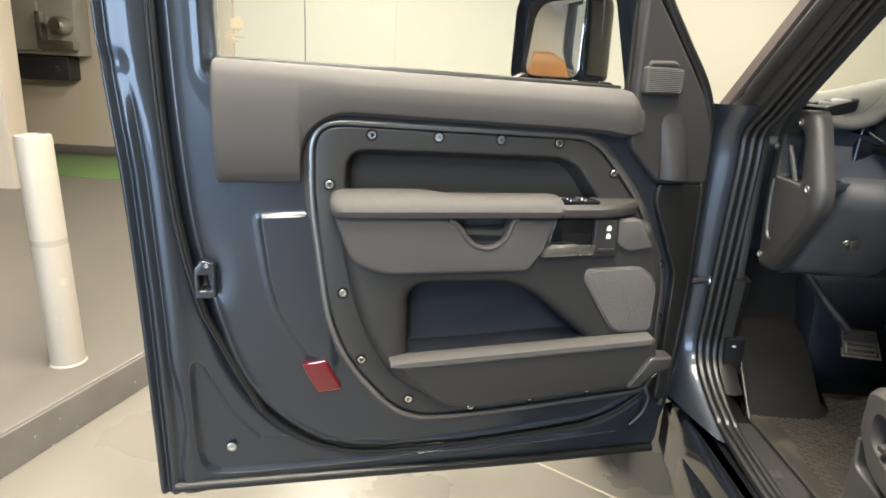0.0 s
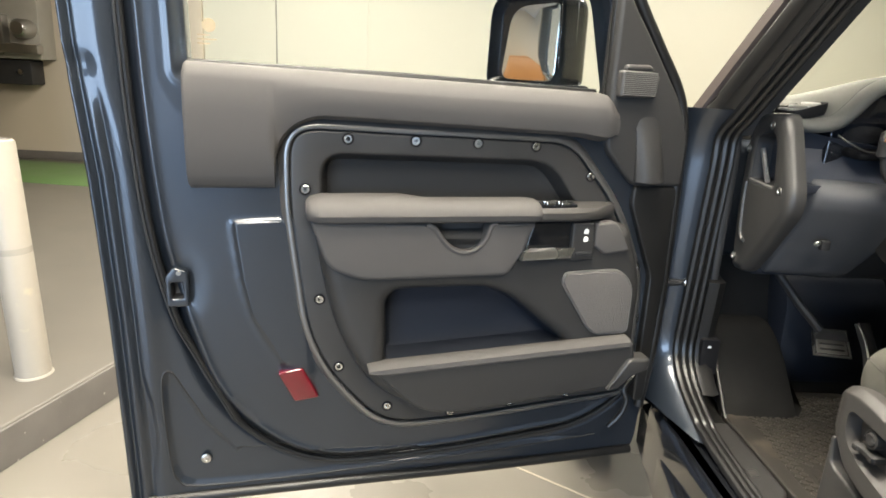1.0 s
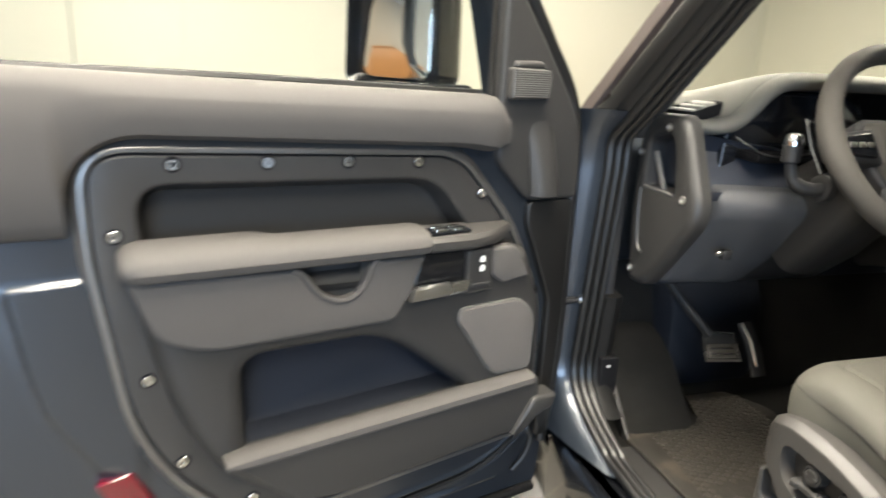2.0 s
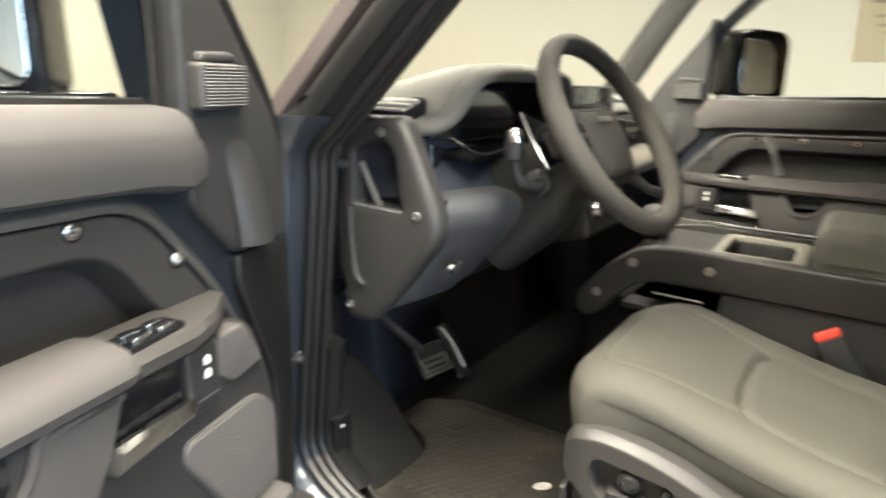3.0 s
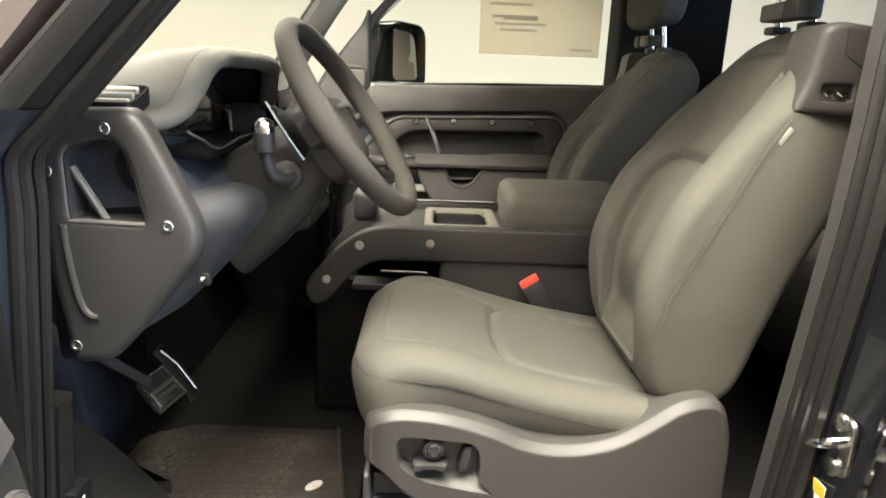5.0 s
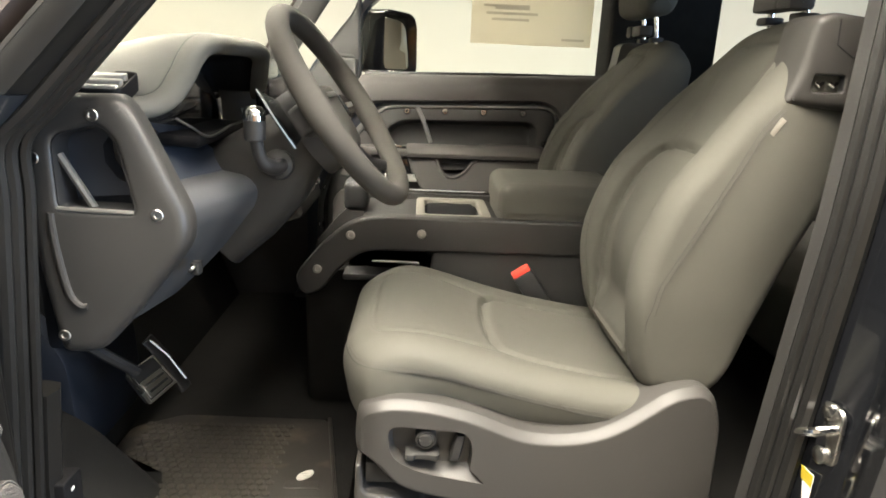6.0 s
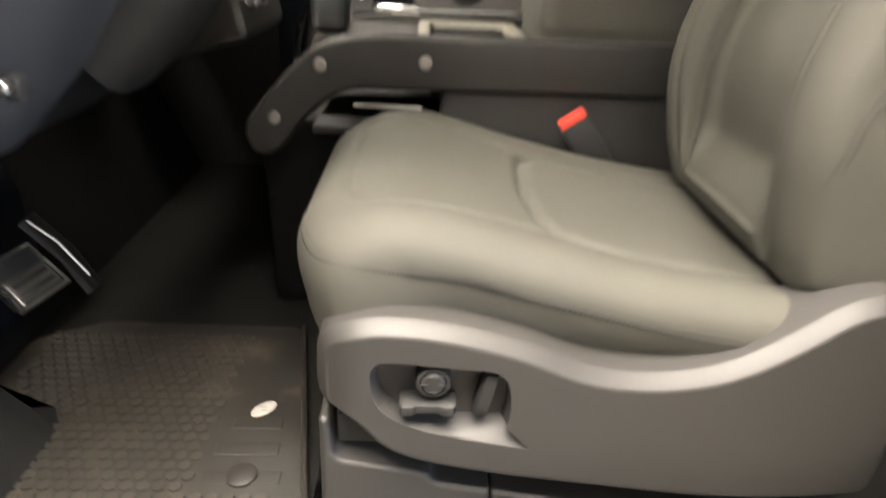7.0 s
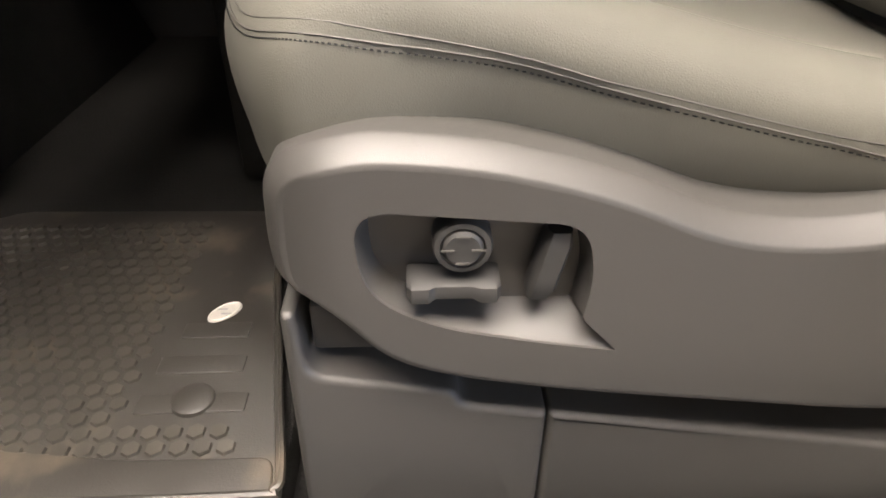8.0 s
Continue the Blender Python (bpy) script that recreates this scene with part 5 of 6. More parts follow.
for k, w, h in ((0.03, 0.05, 0.045), (0.05, 0.066, 0.058), (0.09, 0.075, 0.066), (0.14, 0.085, 0.085), (0.22, 0.09, 0.10), (0.30, 0.09, 0.11)):
    c = c0 - axis * k - V((0, 0, 0.035)) * step(0.03, 0.2, k)
    upv = V((0, 0.5, 0.866))
    rings.append([c + V((1, 0, 0)) * w * math.copysign(abs(math.cos(a)) ** 0.6, math.cos(a)) + upv * h * math.copysign(abs(math.sin(a)) ** 0.6, math.sin(a)) for a in [2 * math.pi * i / 28 for i in range(28)]])
part("shroud", loft(rings), M_PLASTIC, column)
part("stalk_stem", tube(spline([(-0.50, 0.075, 1.215), (-0.535, 0.085, 1.212), (-0.560, 0.098, 1.225), (-0.568, 0.105, 1.26), (-0.569, 0.106, 1.285)], 6), [0.013] * 12 + [0.011] * 13, 12), M_DARK, column)
part("stalk_knob", lathe([(0.010, -0.045), (0.0165, -0.042), (0.0175, -0.01), (0.016, 0.0), (0.011, 0.006), (0, 0.008)], pose(-0.569, 0.106, 1.303), 18), M_DARK, column)
part("stalk_cap", lathe([(0.0176, -0.012), (0.0178, -0.006), (0.0165, 0.004), (0.011, 0.0095), (0, 0.0115)], pose(-0.569, 0.106, 1.303), 18), M_CHROME, column, "chrome stalk end")
part("stalk_boot", lathe([(0.026, -0.01), (0.026, 0.006), (0.018, 0.012), (0, 0.012)], pose(-0.505, 0.085, 1.213, 0, -80, 0), 16), M_DARK, column)

# steering wheel, in its own frame: x right, y up the wheel, z towards the driver
wm = Matrix.Translation(c0) @ pose(0, 0, 0, 0, 0, -4.3) @ Matrix(((1, 0, 0, 0), (0, 0.559, -0.829, 0), (0, 0.829, 0.559, 0), (0, 0, 0, 1)))
wheel = thing("steering_wheel", wm, "grey leather-wrapped four-spoke steering wheel", "steering wheel")
bm = bmesh.new()
rings = []
for i in range(72):
    a = 2 * math.pi * i / 72
    fat = 1.0 + 0.10 * max(0, math.cos(2 * a) ** 3)
    c, rd = V((math.cos(a), math.sin(a) * 1.0, 0)) * 0.1855, V((math.cos(a), math.sin(a), 0))
    rings.append([bm.verts.new(c + (rd * math.cos(b) * 0.0185 + V((0, 0, 1)) * math.sin(b) * 0.020) * fat) for b in [2 * math.pi * j / 14 for j in range(14)]])
for i in range(72):
    ring_faces(bm, rings[i - 1], rings[i])
bmesh.ops.recalc_face_normals(bm, faces=bm.faces)
part("rim", bm, M_WHEEL, wheel, world=False)
hub = rounded([(-0.082, 0.058, 0.02), (0.082, 0.058, 0.02), (0.080, -0.03, 0.02), (0.052, -0.078, 0.02), (-0.052, -0.078, 0.02), (-0.080, -0.03, 0.02)], 0.02, 6)
part("airbag_cover", pad(hub, -0.055, -0.012, 0.018, flat, 0.006), M_WHEEL, wheel, "smooth grey airbag cover", world=False)
part("hub_plate", pad(offset(ccw(hub), -0.012), -0.075, -0.03, 0.01, flat), M_DARK, wheel, world=False)
part("hub_badge", box(-0.028, 0.028, 0.026, 0.036, -0.009, -0.004, 0.002), M_SATIN, wheel, "plain pale badge bar", world=False)
for sx in (-1, 1):
    sp = part("upper_spoke", plate(rounded([(sx * 0.06, 0.045), (sx * 0.172, 0.03), (sx * 0.174, -0.015), (sx * 0.06, -0.03)], 0.01), (), -0.045, -0.018, 0.008, flat), M_DARK, wheel, world=False)
    part("switch_pad", plate(rounded([(sx * 0.085, 0.032), (sx * 0.150, 0.022), (sx * 0.150, -0.012), (sx * 0.085, -0.018)], 0.008), (), -0.02, -0.011, 0.004, flat), M_BLACKGLOSS, sp, world=False)
    for i in range(3):
        part("button", box(sx * (0.098 + 0.018 * i) - 0.006, sx * (0.098 + 0.018 * i) + 0.006, 0.0, 0.010, -0.012, -0.008, 0.0015), M_STEEL, sp, world=False)
    part("lower_spoke", tube([(sx * 0.045, -0.06, -0.04), (sx * 0.09, -0.115, -0.028), (sx * 0.115, -0.142, -0.008)], [0.020, 0.013, 0.014], 10, flatten=0.55), M_DARK, wheel, world=False)
    part("shift_paddle", plate(rounded([(sx * 0.085, 0.06), (sx * 0.150, 0.085), (sx * 0.155, 0.075), (sx * 0.150, -0.02), (sx * 0.085, -0.01)], 0.008), (), -0.075, -0.071, 0.001, flat), M_BLACKGLOSS, wheel, world=False)
    part("paddle_edge", tube([(sx * 0.151, 0.087, -0.073), (sx * 0.157, 0.03, -0.073), (sx * 0.152, -0.022, -0.073)], 0.0026, 6), M_CHROME, wheel, "thin chrome paddle edge", world=False)

# centre console
console = thing("centre_console", pose(0, -0.2, 0.53), "dark grey centre console with bolted side rails", "centre console")
rail = rounded([(-0.75, 1.045), (-0.075, 1.048, 0.06), (0.0, 1.035, 0.06), (0.06, 0.985, 0.05), (0.135, 0.895, 0.03), (0.115, 0.845, 0.03), (0.07, 0.858, 0.03), (0.03, 0.915, 0.04), (-0.03, 0.963, 0.05), (-0.75, 0.963)], 0.01, 6)
for sgn in (1, -1):
    flip = Matrix.Diagonal((sgn, 1, 1, 1))
    rl = part("side_rail", plate(rail, (), -0.03, 0.0, 0.008, side(-0.158)), M_RAIL, console, "dark grey powder-coated side rail", warp=flip)
    for y, z in ((0.0, 1.0), (-0.165, 1.008), (0.078, 0.915)):
        part("bolt", torx(pose(-0.158 * sgn, y, z, 0, -90 * sgn, 0), 0.011), M_STEEL, rl)
    part("lower_side", plate(rounded([(-0.80, 0.53), (-0.19, 0.53), (-0.19, 0.965), (-0.80, 0.965)], 0.02), (), -0.03, 0.0, 0.006, side(-0.148)), M_PLASTIC, console, warp=flip)
part("inner_bin", box(-0.10, 0.10, -0.80, 0.12, 0.53, 0.90, 0.02), M_CARPET, console)
part("open_tray", box(-0.145, 0.145, -0.19, 0.02, 0.885, 0.90, 0.004), M_DARK, console)
part("tray_trim", tube([(-0.150, -0.16, 0.935), (-0.150, -0.05, 0.937)], 0.003, 6), M_SATIN, console)
part("top_deck", plate(rounded([(-0.148, -0.80), (0.148, -0.80), (0.148, -0.02), (-0.148, -0.02)], 0.02), [rounded([(-0.075, -0.315), (0.095, -0.315), (0.095, -0.17), (-0.075, -0.17)], 0.02)], 0.98, 1.032, 0.006, flat), M_PLASTIC, console)
part("cup_well", tray(rounded([(-0.075, -0.315), (0.095, -0.315), (0.095, -0.17), (-0.075, -0.17)], 0.02), 1.02, 0.93, 0.006, 0.01, flat), M_DARK, console, "dark cup holder well")
bez = rounded([(-0.115, -0.335), (0.125, -0.335), (0.125, -0.15), (-0.115, -0.15)], 0.02)
part("cup_bezel", plate(bez, [rounded([(-0.078, -0.310), (0.097, -0.310), (0.097, -0.172), (-0.078, -0.172)], 0.02)], 1.025, 1.040, 0.005, flat), M_TRIM, console, "pale cup holder bezel")
part("cup_divider", lathe([(0.035, 0), (0.035, 0.05), (0.030, 0.055), (0.028, 0.01), (0, 0.01)], pose(0.02, -0.245, 0.955), 20), M_STEEL, console)
part("rail_trim", tube([(0.150, -0.80, 1.052), (0.150, -0.08, 1.054)], 0.004, 8), M_CHROME, console, "thin bright rail on the far edge")
part("armrest_lid", pad(rounded([(-0.145, -0.66), (0.145, -0.66), (0.145, -0.345), (-0.145, -0.345)], 0.035, 6), 1.062, 1.128, 0.03, flat, 0.003), M_LEATHER, console, "padded grey leather armrest lid")
part("armrest_box", plate(rounded([(-0.140, -0.655), (0.140, -0.655), (0.140, -0.350), (-0.140, -0.350)], 0.03, 6), (), 1.03, 1.066, 0.006, flat), M_LEATHER, console)
part("gear_selector", box(-0.05, 0.03, -0.03, 0.03, 1.03, 1.11, 0.018, 3), M_DARK, console)

# pedals
brake = thing("brake_pedal", pose(-0.41, 0.40, 0.74), "black brake pedal with a steel face", "pedal")
pm = pose(-0.400, 0.380, 0.745, 50, 0, -10) @ Matrix.Diagonal((0.86, 0.9, 1, 1))
bm = plate(rounded([(-0.052, -0.038), (0.052, -0.038), (0.047, 0.040), (-0.047, 0.040)], 0.008), (), -0.008, 0.004, 0.003, flat)
part("pad", bm, M_DARK, brake, warp=pm)
part("pad_rim", tube([(-0.052, -0.039, 0.003), (0.052, -0.039, 0.003), (0.047, 0.041, 0.003), (-0.047, 0.041, 0.003)], 0.0045, 6, closed=True), M_HANDLE, brake, "bright steel edge", warp=pm)
part("face_plate", plate(rounded([(-0.044, -0.033), (0.044, -0.033), (0.042, 0.008), (-0.042, 0.008)], 0.005), (), 0.003, 0.0065, 0.0015, flat), M_STEEL, brake, "brushed steel lower face", warp=pm)
for i in range(2):
    part("grip_strip", box(-0.036, 0.036, -0.024 + 0.016 * i, -0.018 + 0.016 * i, 0.005, 0.009, 0.002), M_DARK, brake, warp=pm)
part("arm", tube([(-0.425, 0.395, 0.775), (-0.475, 0.43, 0.835), (-0.515, 0.48, 0.90)], 0.011, 8), M_DARK, brake)
throttle = thing("throttle_pedal", pose(-0.27, 0.42, 0.70), "slim steel-edged throttle pedal", "pedal")
part("pad", tube([(-0.285, 0.355, 0.665), (-0.285, 0.385, 0.725), (-0.29, 0.43, 0.785)], 0.022, 10, flatten=0.4), M_DARK, throttle)
part("edge", tube([(-0.306, 0.346, 0.700), (-0.309, 0.380, 0.757), (-0.314, 0.413, 0.792)], 0.003, 6), M_CHROME, throttle)
rest = thing("foot_rest", pose(-0.55, 0.45, 0.53), "dark carpeted foot rest ramp in the footwell", "foot rest")
part("ramp", prism(rounded([(0.335, 0.535), (0.47, 0.685, 0.05), (0.56, 0.735, 0.04), (0.66, 0.735), (0.66, 0.535)], 0.015, 6), -0.665, -0.455, 0.03), M_CARPET, rest)
part("edge_binding", tube(spline([(-0.664, 0.337, 0.538), (-0.664, 0.40, 0.609), (-0.664, 0.468, 0.684), (-0.66, 0.52, 0.716)], 5), 0.006, 8), M_RUBBER, rest, "black rubber edge binding")
part("toe_panel", prism(rounded([(0.535, 0.535), (0.505, 0.62), (0.515, 0.80), (0.56, 0.88), (0.64, 0.88), (0.64, 0.535)], 0.03, 5), -0.453, -0.15, 0.02), M_NAVY, body, "dark navy moulded footwell panel")
part("sill_label", box(-0.730, -0.710, 0.068, 0.092, 0.5495, 0.5510, 0), M_STEEL, body, "small silver label on the sill")

# ---- seats ----


def cushion_mesh(section, half, cx, lift, seams, bulge, nx=57, corner=0.05, taper=lambda z: 1.0, groove=0.006, gw=0.006):
    """A padded block: a closed (y, z) section spread across x, its sides rounded, with sewn grooves pressed in."""
    loop = ccw([V(p) for p in section])
    rings = []
    for i in range(nx):
        s = mix(-1, 1, i / (nx - 1))
        s = math.copysign(abs(s) ** 0.85, s)
        e = max(0.0, (abs(s) - (1 - corner / half)) / (corner / half))
        ins = corner * 0.75 * (1 - math.sqrt(max(0.0, 1 - e * e)))
        ring = []
        for p in offset(loop, ins):
            x = s * half * taper(p.y)
            q = lift(V((x, p.x, p.y)), s)
            ring.append(q)
        rings.append(ring)
    bm = bmesh.new()
    vs = [[bm.verts.new(p + V((cx, 0, 0))) for p in r] for r in rings]
    for a, b in zip(vs, vs[1:]):
        ring_faces(bm, a, b)
    for r in (vs[0], vs[-1]):
        fill(bm, [r])
    bmesh.ops.recalc_face_normals(bm, faces=bm.faces)
    bm.normal_update()
    vl = list(bm.verts)
    co, no = np.array([v.co for v in vl]), np.array([v.normal for v in vl])
    for facing, plan, path, depth, width in seams:
        q = plan(co - np.array((cx, 0, 0)))
        best = np.full(len(vl), 9.0)
        for a, b in zip(path, path[1:]):
            a, b = np.array(a), np.array(b)
            k = np.clip(((q - a) @ (b - a)) / ((b - a) @ (b - a)), 0, 1)
            best = np.minimum(best, np.linalg.norm(q - a - k[:, None] * (b - a), axis=1))
        press = depth * np.exp(-(best / width) ** 2) * np.clip((no @ np.array(facing) - 0.2) / 0.3, 0, 1)
        co -= no * press[:, None]
    for v, c in zip(vl, co):
        v.co = c
    return bm


C_SECTION = spline([(-0.05, 0.795), (-0.036, 0.84), (-0.031, 0.880), (-0.038, 0.911), (-0.060, 0.932), (-0.10, 0.944), (-0.16, 0.944), (-0.22, 0.931), (-0.30, 0.907), (-0.40, 0.882), (-0.50, 0.864), (-0.58, 0.850), (-0.63, 0.81), (-0.62, 0.77), (-0.45, 0.755), (-0.25, 0.76), (-0.10, 0.775)], 15, closed=True)
B_SECTION = spline([(-0.565, 0.86), (-0.535, 0.90), (-0.518, 0.97), (-0.511, 1.04), (-0.520, 1.11), (-0.556, 1.205), (-0.608, 1.275), (-0.660, 1.345), (-0.710, 1.410), (-0.750, 1.458), (-0.785, 1.485), (-0.825, 1.490), (-0.865, 1.468), (-0.882, 1.42), (-0.868, 1.32), (-0.825, 1.20), (-0.775, 1.08), (-0.735, 0.97), (-0.705, 0.89), (-0.660, 0.853)], 13, closed=True)
UP, FORE, OUT = V((0, 0.2, 1)).normalized(), V((0, 0.87, 0.45)), V((-1, 0, 0))
plan_top = lambda p: p[:, (0, 1)]
plan_front = lambda p: p[:, (0, 2)]


def cushion_lift(q, s):
    side_up = 0.006 * step(0.55, 0.80, abs(s)) - 0.008 * (1 - step(0.0, 0.6, abs(s)))
    if q.z > 0.84:
        q.z += side_up * step(-0.06, -0.14, q.y)
    # the sides tuck in below the seam
    q.x *= 1 - 0.15 * step(0.0, 0.10, 0.945 + 0.24 * q.y - q.z) * step(-0.07, -0.20, q.y)
    # the front corners are rounded on the plan
    k = step(0.55, 1.0, abs(s)) * step(-0.20, -0.03, q.y)
    q.y -= 0.030 * k
    return q


def back_front(z):
    """How far forward the backrest's front stands at a height."""
    return float(np.interp(z, (0.86, 0.97, 1.04, 1.11, 1.205, 1.345, 1.458), (-0.56, -0.522, -0.511, -0.520, -0.556, -0.660, -0.750)))


def back_lift(q, s):
    a = abs(s)
    f = back_front(q.z)
    hollow = 0.046 * (1 - step(0.40, 0.72, a)) * step(0.88, 0.98, q.z) * (1 - 0.75 * step(1.30, 1.44, q.z))
    q.x *= 1 - 0.15 * step(0.05, 0.26, f - q.y)
    lumbar = 0.010 * (1 - step(0.0, 0.5, a)) * math.exp(-((q.z - 1.07) / 0.10) ** 2)
    if q.z > 0.9 and q.y > f - 0.10:
        q.y -= hollow - lumbar
    if q.x > 0:
        q.x *= 1 - 0.09 * step(0.95, 1.2, q.z)
    # the top slopes down to the shoulders
    q.z -= 0.050 * a ** 3 * step(1.30, 1.48, q.z)
    return q


def back_taper(z):
    return 1.0 - 0.16 * step(1.15, 1.50, z) - 0.05 * step(1.05, 0.86, z)


def smooth_path(path, turns=6):
    for _ in range(turns):
        path = [path[0]] + [(a + b * 2 + c) / 4 for a, b, c in zip(path, path[1:], path[2:])] + [path[-1]]
    return path


def build_seat(cx, name, label, mirror=1, back_by=0.0):
    seat = thing(name, pose(cx, -0.3 - back_by, 0.53), label, "car seat", "front seats")
    X = lambda x: cx + mirror * x
    flip = Matrix.Translation((cx, -back_by, 0)) @ Matrix.Diagonal((mirror, 1, 1, 1)) @ Matrix.Translation((0.42, 0, 0))
    P = lambda nm, bm, mat, parent=None, lab="", sharp=38: part(nm, bm, mat, parent or seat, lab, sharp=sharp, warp=flip)
    c0 = -0.42
    u_seam = [V(p) for p in spline([(-0.155, -0.62), (-0.15, -0.50), (-0.145, -0.36), (-0.125, -0.312), (-0.06, -0.298), (0.06, -0.298), (0.125, -0.312), (0.145, -0.36), (0.15, -0.50), (0.155, -0.62)], 4)]
    f_seam = [V(p) for p in spline([(-0.135, -0.325), (-0.155, -0.22), (-0.165, -0.13), (-0.13, -0.085), (0.0, -0.078), (0.13, -0.085), (0.165, -0.13), (0.155, -0.22), (0.135, -0.325)], 4)]
    cm = cushion_mesh(C_SECTION, 0.238, c0, cushion_lift, [(UP, plan_top, u_seam, 0.011, 0.0075), (UP, plan_top, f_seam, 0.004, 0.0055)], 0, 111)
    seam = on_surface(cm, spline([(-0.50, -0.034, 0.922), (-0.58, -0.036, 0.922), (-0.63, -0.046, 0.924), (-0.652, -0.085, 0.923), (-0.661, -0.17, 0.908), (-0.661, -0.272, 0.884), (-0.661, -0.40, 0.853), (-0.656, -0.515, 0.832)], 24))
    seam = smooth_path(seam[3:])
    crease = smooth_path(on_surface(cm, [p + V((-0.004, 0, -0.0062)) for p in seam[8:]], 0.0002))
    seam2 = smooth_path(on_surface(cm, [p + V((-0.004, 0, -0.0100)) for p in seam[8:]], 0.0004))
    cush = P("seat_cushion", cm, M_LEATHER, None, "soft grey leather seat cushion with sewn seams")
    insert = [V(p) for p in spline([(-0.118, 0.88), (-0.112, 1.0), (-0.096, 1.18), (-0.086, 1.240), (-0.070, 1.256), (0.0, 1.262), (0.070, 1.256), (0.086, 1.240), (0.096, 1.18), (0.112, 1.0), (0.118, 0.88)], 4)]
    bol_l = [V(p) for p in spline([(-0.135, 0.90), (-0.145, 1.05), (-0.140, 1.2), (-0.118, 1.36), (-0.10, 1.44), (0.0, 1.452), (0.10, 1.44), (0.118, 1.36), (0.140, 1.2), (0.145, 1.05), (0.135, 0.90)], 4)]
    bmz = cushion_mesh(B_SECTION, 0.207, c0 - 0.014, back_lift, [(FORE, plan_front, insert, 0.012, 0.0060), (FORE, plan_front, bol_l, 0.006, 0.007)], 0, 111, 0.042, back_taper)
    bseam = smooth_path(on_surface(bmz, spline([(-0.668, -0.520, 0.97), (-0.668, -0.540, 1.034), (-0.660, -0.589, 1.131), (-0.652, -0.644, 1.242), (-0.642, -0.700, 1.352)], 14)))
    tag_at = on_surface(bmz, [(-0.66, -0.708, 1.318)])[0]
    back = P("backrest", bmz, M_LEATHER, None, "grey leather backrest with padded side bolsters")
    # sewn side seam with stitching; darker tubes paint the shade in its creases
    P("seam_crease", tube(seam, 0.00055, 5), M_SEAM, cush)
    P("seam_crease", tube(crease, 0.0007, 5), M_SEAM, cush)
    st = bmesh.new()
    for a, b in zip(seam2, seam2[1:]):
        tube([mix(a, b, 0.15), mix(a, b, 0.65)], 0.0005, 4, bm=st)
    P("stitching", st, M_VOID, cush)["kind"] = "stuff"
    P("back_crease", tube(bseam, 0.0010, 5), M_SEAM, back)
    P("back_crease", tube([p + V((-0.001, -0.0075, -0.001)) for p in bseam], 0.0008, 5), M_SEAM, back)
    tg = box(-0.002, 0.002, -0.005, 0.005, -0.015, 0.015, 0.0015)
    tg.transform(Matrix.Translation(tag_at) @ pose(0, 0, 0, 33, 0, 0))
    P("fabric_tag", tg, M_TAG, back, "pale sewn airbag tag")
    # plastic shoulder cover with two release buttons
    sh = rounded([(-0.704, 1.350, 0.015), (-0.724, 1.40, 0.03), (-0.735, 1.478, 0.02), (-0.76, 1.487, 0.02), (-0.875, 1.475, 0.03), (-0.885, 1.33, 0.02), (-0.80, 1.345, 0.02)], 0.02)
    cover = P("shoulder_cover", plate(sh, [rounded([(-0.744, 1.370), (-0.744, 1.397), (-0.794, 1.397), (-0.794, 1.370)], 0.006)], -0.09, 0.0, 0.012, side(-0.622), hole_bevel=0.003), M_PLASTIC2, None, "dark plastic shoulder cover with release buttons")
    P("button_well", tray(rounded([(-0.744, 1.370), (-0.744, 1.397), (-0.794, 1.397), (-0.794, 1.370)], 0.006), -0.004, -0.02, 0.003, 0.003, side(-0.622)), M_DARK, cover)
    for y in (-0.758, -0.780):
        P("release_button", tube([(-0.614, y + 0.006, 1.385), (-0.616, y, 1.380), (-0.614, y - 0.006, 1.385)], 0.003, 6), M_CHROME, cover)
    # head restraint on two posts
    hr = spline([(-0.725, 1.560), (-0.710, 1.60), (-0.714, 1.68), (-0.740, 1.735), (-0.785, 1.75), (-0.82, 1.72), (-0.83, 1.64), (-0.815, 1.57), (-0.77, 1.552)], 8, closed=True)
    head = P("head_restraint", cushion_mesh(hr, 0.135, c0 - 0.01, lambda q, s: q, [], 0, 31, 0.05), M_LEATHER, None, "grey leather head restraint")
    for px in (-0.065, 0.045):
        P("restraint_post", tube([(c0 + px, -0.795, 1.46), (c0 + px, -0.780, 1.58)], 0.0065, 10), M_CHROME, head)
        P("post_collar", box(c0 + px - 0.017, c0 + px + 0.017, -0.808, -0.772, 1.482, 1.496, 0.004), M_PLASTIC2, head)
    P("post_clamp", box(c0 - 0.050, c0 + 0.028, -0.784, -0.744, 1.500, 1.530, 0.005), M_PLASTIC2, head, "plastic block between the head restraint posts")
    P("clamp_end", box(c0 - 0.100, c0 - 0.054, -0.786, -0.742, 1.498, 1.532, 0.006), M_PLASTIC, head)
    P("clamp_button", lathe([(0.006, 0), (0.006, 0.003), (0, 0.003)], pose(c0 - 0.100, -0.764, 1.515, 0, -90, 0), 10), M_DARK, head)
    P("cover_seam", tube([(-0.6225, -0.768, 1.476), (-0.6225, -0.770, 1.440), (-0.6225, -0.795, 1.424), (-0.6225, -0.870, 1.408)], 0.0011, 5), M_DARK, cover)
